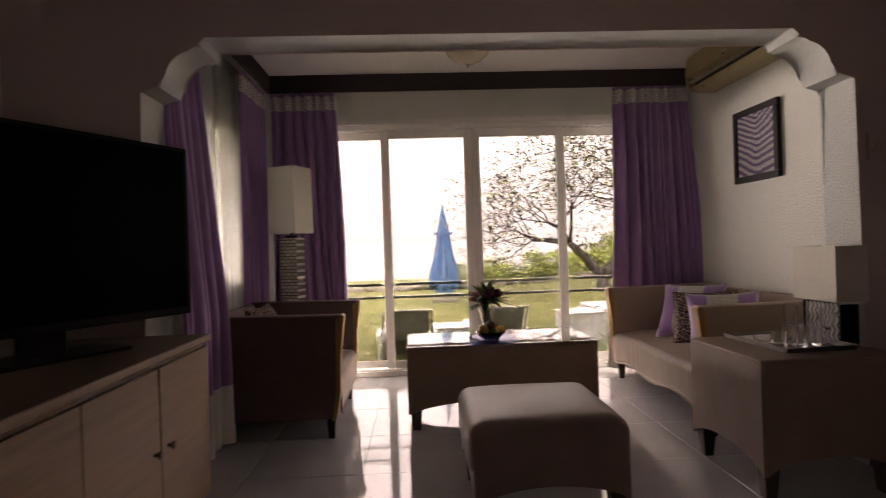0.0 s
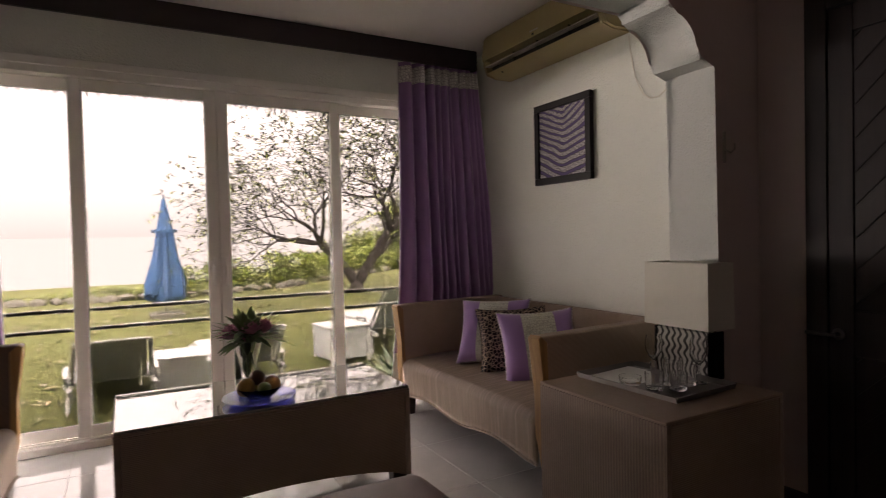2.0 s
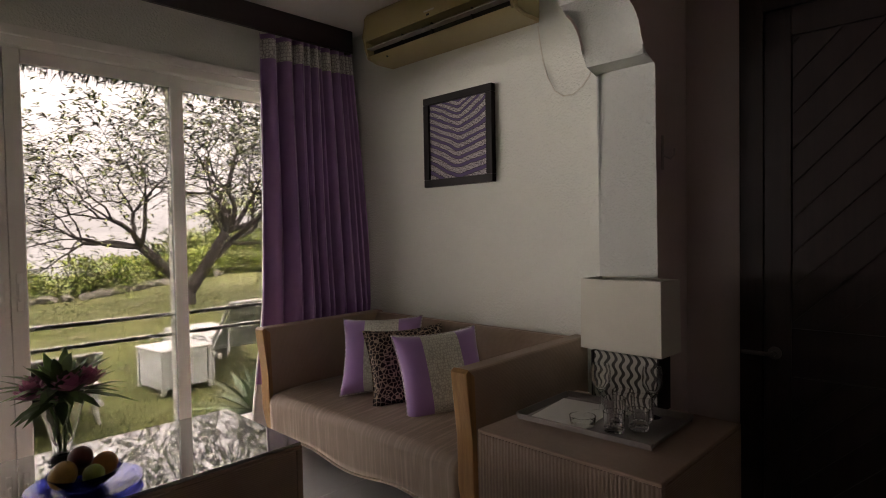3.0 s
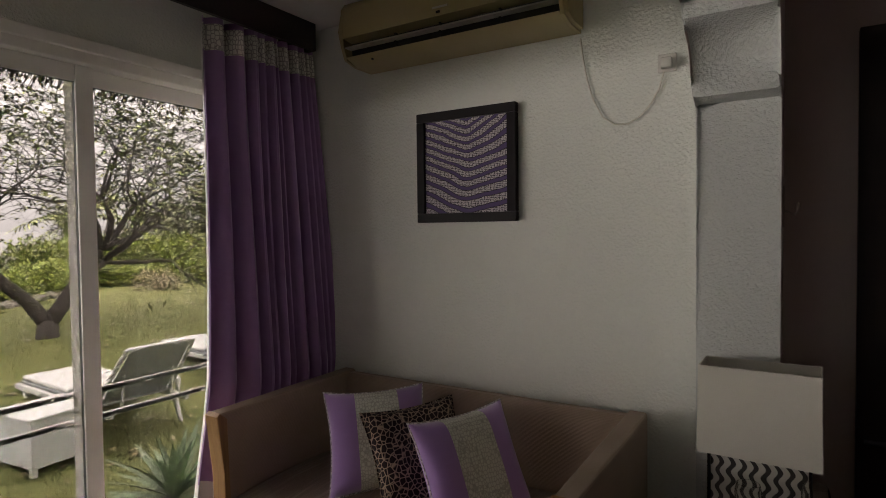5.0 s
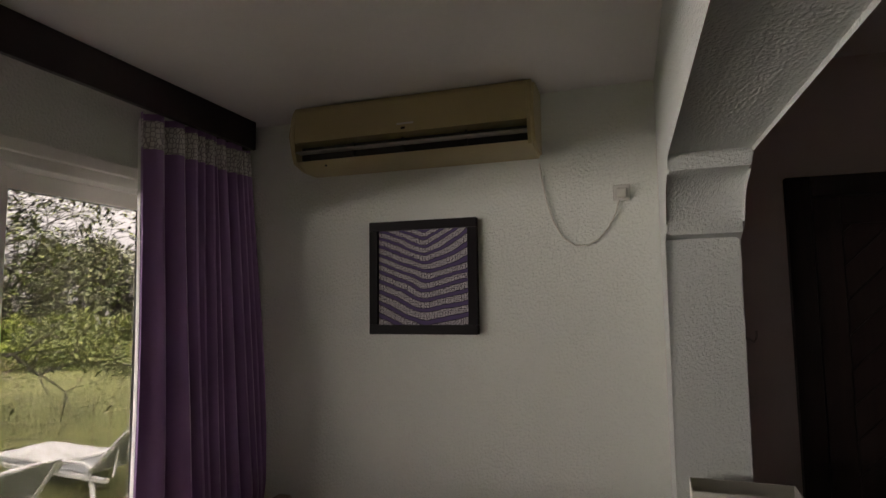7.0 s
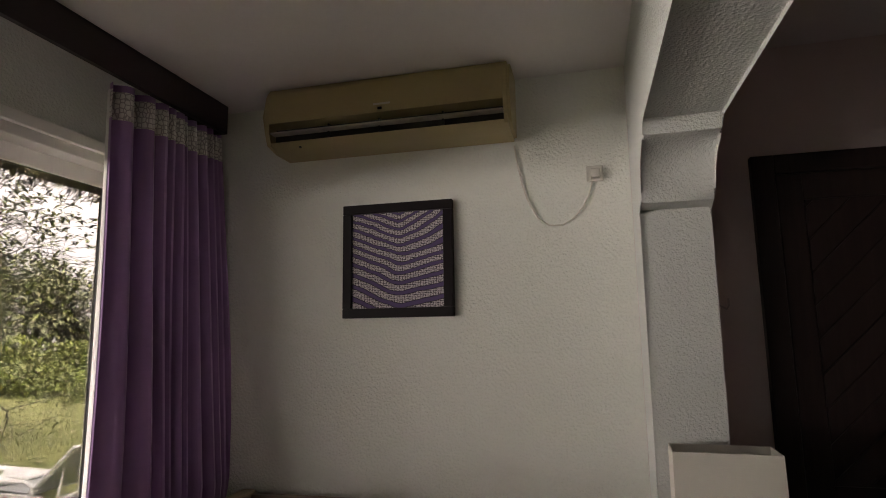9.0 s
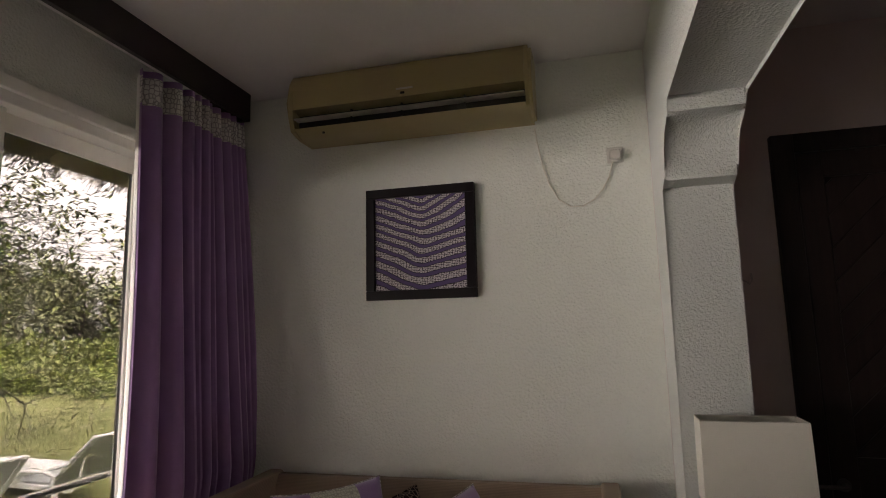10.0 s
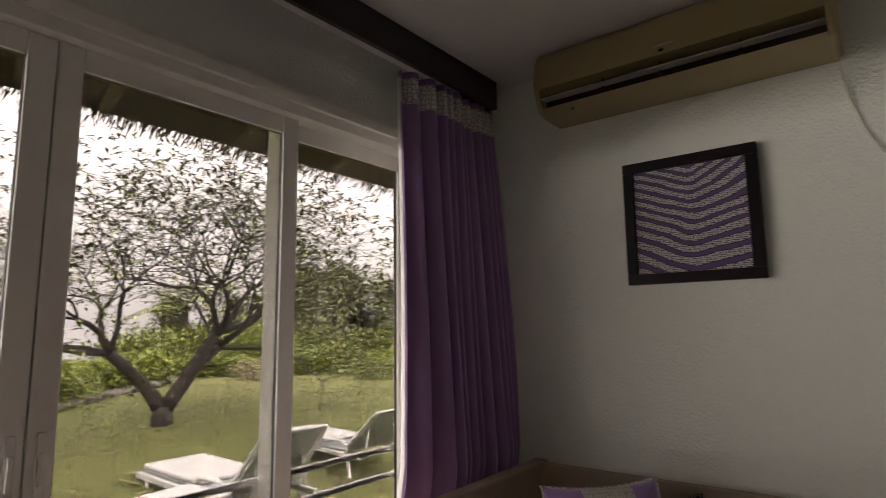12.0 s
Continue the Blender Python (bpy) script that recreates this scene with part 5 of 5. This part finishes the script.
ob = new("fronds", raw("fronds", v, f, M_BUSH))
ob.parent = palm

# low stone edging below the hedge
edging = thing("stone_edging", pose(0, 0, 0), "low row of grey field stones below the hedge", "stones", kind="structure")
rnd = random.Random(17)
sm = []
for k in range(4):
    bm = bmesh.new()
    bmesh.ops.create_icosphere(bm, subdivisions=1, radius=0.5)
    for vv in bm.verts:
        vv.co = Vector((vv.co.x * 1.2, vv.co.y * 0.8, vv.co.z * 0.6)) * (1 + 0.25 * noise.noise(vv.co * 2 + Vector((k * 7, 0, 0))))
    me = mesh_of(bm, "stone", 50)
    me.materials.append(M_STONE)
    sm.append(me)
for k in range(60):
    x, ye = edge_of_lawn(0.02 + 0.40 * k / 59)
    ob = new("stone", sm[k % 4])
    ob.parent = edging
    ob.matrix_world = Matrix.Translation((x, ye - 0.55 + rnd.uniform(-0.08, 0.08), ground_z(x, ye - 0.55) + 0.04)) @ Euler((0, 0, rnd.uniform(0, 6))).to_matrix().to_4x4() @ Matrix.Scale(rnd.uniform(0.24, 0.36), 4)

# agave by the window
ag = thing("agave_plant", pose(-0.35, 0.72, ground_z(-0.35, 0.72)), "spiky pale green agave growing under the window", "plant")
v, f = [], []
rnd = random.Random(12)
for k in range(44):
    a, e = k * 2.399, 0.25 + (k / 44) * 1.15
    d = Vector((math.cos(a) * math.cos(e), math.sin(a) * math.cos(e), math.sin(e)))
    leaf_into(v, f, Vector((0, 0, 0.06)), d, rnd.uniform(0.38, 0.62), 0.055, 0.18, 5)
ob = new("leaves", raw("leaves", v, f, M_AGAVE, True))
ob.parent = ag

# closed parasol
UX, UY = -2.02, 5.0
um = thing("parasol", pose(UX, UY, ground_z(UX, UY)), "closed blue canvas parasol on a grey pole", "parasol")
zb = -ground_z(UX, UY)
part("pole", tube([(0, 0, 0.02), (0, 0, 1.7)], 0.022, 12), M_POLE, um)
part("foot", box(-0.22, 0.22, -0.22, 0.22, -0.05, 0.05, 0.02), M_STONE, um, "concrete foot")
bm = bmesh.new()
rows = []
N = 48
for j in range(15):
    u = j / 14
    z = 1.905 + zb - u * 1.45
    r = 0.012 + 0.215 * u ** 0.95 + (0.02 * math.sin(u * 9) * u)
    if u > 0.86:
        r *= 0.93
    row = []
    for i in range(N):
        a = 2 * math.pi * i / N
        fold = 1 + 0.28 * math.sin(8 * a + 1.4 * u) * min(1, u * 2.2) + 0.08 * math.sin(3 * a + 4 * u)
        row.append(bm.verts.new((r * fold * math.cos(a), r * fold * math.sin(a), z + 0.06 * math.sin(8 * a) * (u > 0.95))))
    rows.append(row)
for j in range(14):
    for i in range(N):
        bm.faces.new((rows[j][i], rows[j][(i + 1) % N], rows[j + 1][(i + 1) % N], rows[j + 1][i]))
bm.faces.new(rows[0])
cn = part("canopy", bm, M_UMBRELLA, um, "furled blue canvas", 60)
sol = cn.modifiers.new("thickness", "SOLIDIFY")
sol.thickness = 0.006
part("tie", lathe([(0.165, 1.18), (0.17, 1.185), (0.17, 1.22), (0.165, 1.225)], 24), M_UMBRELLA, um)
part("valance", lathe([(0.07, 0.18), (0.17, 0.16), (0.21, 0.42), (0.12, 0.46)], 20), M_UMBRELLA, um, "loose lower canvas")


def lounger(m):
    """Resin sun lounger with raised mesh back; its head is at y=0, its feet towards +y."""
    t = thing("sun_lounger", m, "white resin sun lounger with grey mesh back raised", "sun lounger", "sun loungers on the lawn")
    for s in (-1, 1):
        part("side_rail", box(s * 0.31 - 0.022, s * 0.31 + 0.022, 0.25, 1.95, 0.26, 0.32, 0.012), M_RESIN, t)
        part("armrest", tube([(s * 0.34, 0.45, 0.30), (s * 0.34, 0.43, 0.44), (s * 0.34, 0.52, 0.49), (s * 0.34, 0.80, 0.47), (s * 0.34, 0.88, 0.32)], 0.022, 8), M_RESIN, t)
        for y in (0.45, 1.75):
            part("leg", tube([(s * 0.31, y, 0.28), (s * 0.33, y - 0.06, 0.0)], [0.026, 0.020], 8), M_RESIN, t)
    part("seat", box(-0.29, 0.29, 0.50, 1.93, 0.315, 0.345, 0.01), M_MESH, t, "grey mesh seat")
    part("cushion", box(-0.28, 0.28, 0.95, 1.92, 0.347, 0.40, 0.02, 3), M_RESIN, t, "white pad")
    bm = box(-0.27, 0.27, -0.012, 0.0, 0.02, 0.72, 0.004)
    for vv in bm.verts:
        vv.co.x *= 1 - 0.12 * (vv.co.z / 0.72)
    bmesh.ops.transform(bm, matrix=pose(0, 0.52, 0.33, 37, 0, 0), verts=bm.verts)
    bk = part("backrest", bm, M_MESH, t, "grey mesh back")
    for s in (-1, 1):
        fr = tube([(s * 0.30, 0, 0), (s * 0.285, 0, 0.40), (s * 0.265, 0, 0.74)], 0.020, 8)
        bmesh.ops.transform(fr, matrix=pose(0, 0.52, 0.33, 37, 0, 0), verts=fr.verts)
        part("frame_bar", fr, M_RESIN, bk)
    fr = tube([(-0.27, 0, 0.735), (0, 0, 0.745), (0.27, 0, 0.735)], 0.018, 8)
    bmesh.ops.transform(fr, matrix=pose(0, 0.52, 0.33, 37, 0, 0), verts=fr.verts)
    part("frame_bar", fr, M_RESIN, bk)
    part("prop", tube([(-0.2, 0.27, 0.64), (-0.2, 0.32, 0.28)], 0.012, 6), M_RESIN, t)
    part("prop", tube([(0.2, 0.27, 0.64), (0.2, 0.32, 0.28)], 0.012, 6), M_RESIN, t)
    return t


def resin_table(m):
    t = thing("garden_table", m, "low white resin table with grey side panels between loungers", "table", "low tables on the lawn")
    part("top", box(-0.25, 0.25, -0.25, 0.25, 0.45, 0.48, 0.012, 3), M_RESIN, t)
    for k in (-1, 1):
        part("side_panel", box(-0.20, 0.20, k * 0.222 - 0.008, k * 0.222 + 0.008, 0.06, 0.448, 0.004), M_PANEL, t, "grey recessed side panel")
        part("side_panel", box(k * 0.222 - 0.008, k * 0.222 + 0.008, -0.20, 0.20, 0.06, 0.448, 0.004), M_PANEL, t, "grey recessed side panel")
    for sx in (-1, 1):
        for sy in (-1, 1):
            part("leg", box(sx * 0.22 - 0.02, sx * 0.22 + 0.02, sy * 0.22 - 0.02, sy * 0.22 + 0.02, 0, 0.45, 0.006), M_RESIN, t)
    return t


L0 = None
for x, y, r in ((0.20, 1.62, -2), (-2.62, 1.18, 3), (-1.52, 1.22, 2), (1.68, 2.0, -5)):
    m = pose(x, y, ground_z(x, y + 0.9) - 0.03, 0, 0, r) @ Matrix.Diagonal((1, 1, 0.82, 1))
    if L0 is None:
        L0 = lounger(m)
    else:
        copy_thing(L0, m)
T0 = None
for x, y, r in ((-0.42, 2.15, 6), (-2.10, 1.95, -5)):
    m = pose(x, y, ground_z(x, y) - 0.01, 0, 0, r) @ Matrix.Diagonal((1, 1, 0.85, 1))
    if T0 is None:
        T0 = resin_table(m)
    else:
        copy_thing(T0, m)

# thatched eave
eave = thing("thatched_eave", pose(0, 0, 0), "dark grey-brown palm thatch eave over the window", "roof", kind="structure")
part("rafter_plate", box(LEFT - 1.2, 1.6, 0.2, 0.26, 2.62, 2.74, 0.01), M_LEG, eave, "dark wall plate")
for k in range(10):
    x = -4.9 + k * 0.68
    bm = tube([(x, 0.2, 2.745), (x, 0.93, 2.395)], 0.03, 8)
    part("rafter", bm, M_POLEWOOD, eave, "round pole rafter")
for k in range(3):
    part("batten", tube([(-5.2, 0.35 + k * 0.25, 2.715 - k * 0.122), (1.6, 0.35 + k * 0.25, 2.72 - k * 0.122)], 0.018, 6), M_POLEWOOD, eave)
part("thatch_bed", prism([(0.2, 2.80), (1.02, 2.40), (1.06, 2.60), (0.2, 3.05)], -5.3, 1.7, "x"), M_THATCH, eave, "packed straw", None)
rnd = random.Random(23)
v, f = [], []
for k in range(9000):
    x = rnd.uniform(-5.2, 1.65)
    y = rnd.choice((rnd.uniform(0.25, 1.05), rnd.uniform(0.92, 1.08)))
    z = 2.81 - (y - 0.2) * 0.488 + rnd.uniform(-0.02, 0.05)
    d = Vector((rnd.uniform(-0.25, 0.25), rnd.uniform(0.4, 1.0), rnd.uniform(-0.75, -0.2)))
    leaf_into(v, f, Vector((x, y - 0.05, z)), d, rnd.uniform(0.04, 0.10), rnd.uniform(0.012, 0.03), 0.1, 1)
ob = new("straw", raw("straw", v, f, M_THATCH))
ob.parent = eave
tagged(ob, "loose hanging straw ends", kind="stuff")

# ---- floor tiles, laid last ----
TS = 0.60
tm = mesh_of(box(-TS / 2 + 0.0015, TS / 2 - 0.0015, -TS / 2 + 0.0015, TS / 2 - 0.0015, -0.008, 0.0, 0.0012, 1), "tile")
tm.materials.append(M_TILE)
fl_ob = bpy.data.objects["floor"]
for i in range(8):
    for j in range(12):
        x, y = -0.12 - i * TS, -0.15 - j * TS
        if x < LEFT + 0.1:
            continue
        ob = new("tile", tm)
        ob.parent = fl_ob
        ob.location = (x, y, 0)
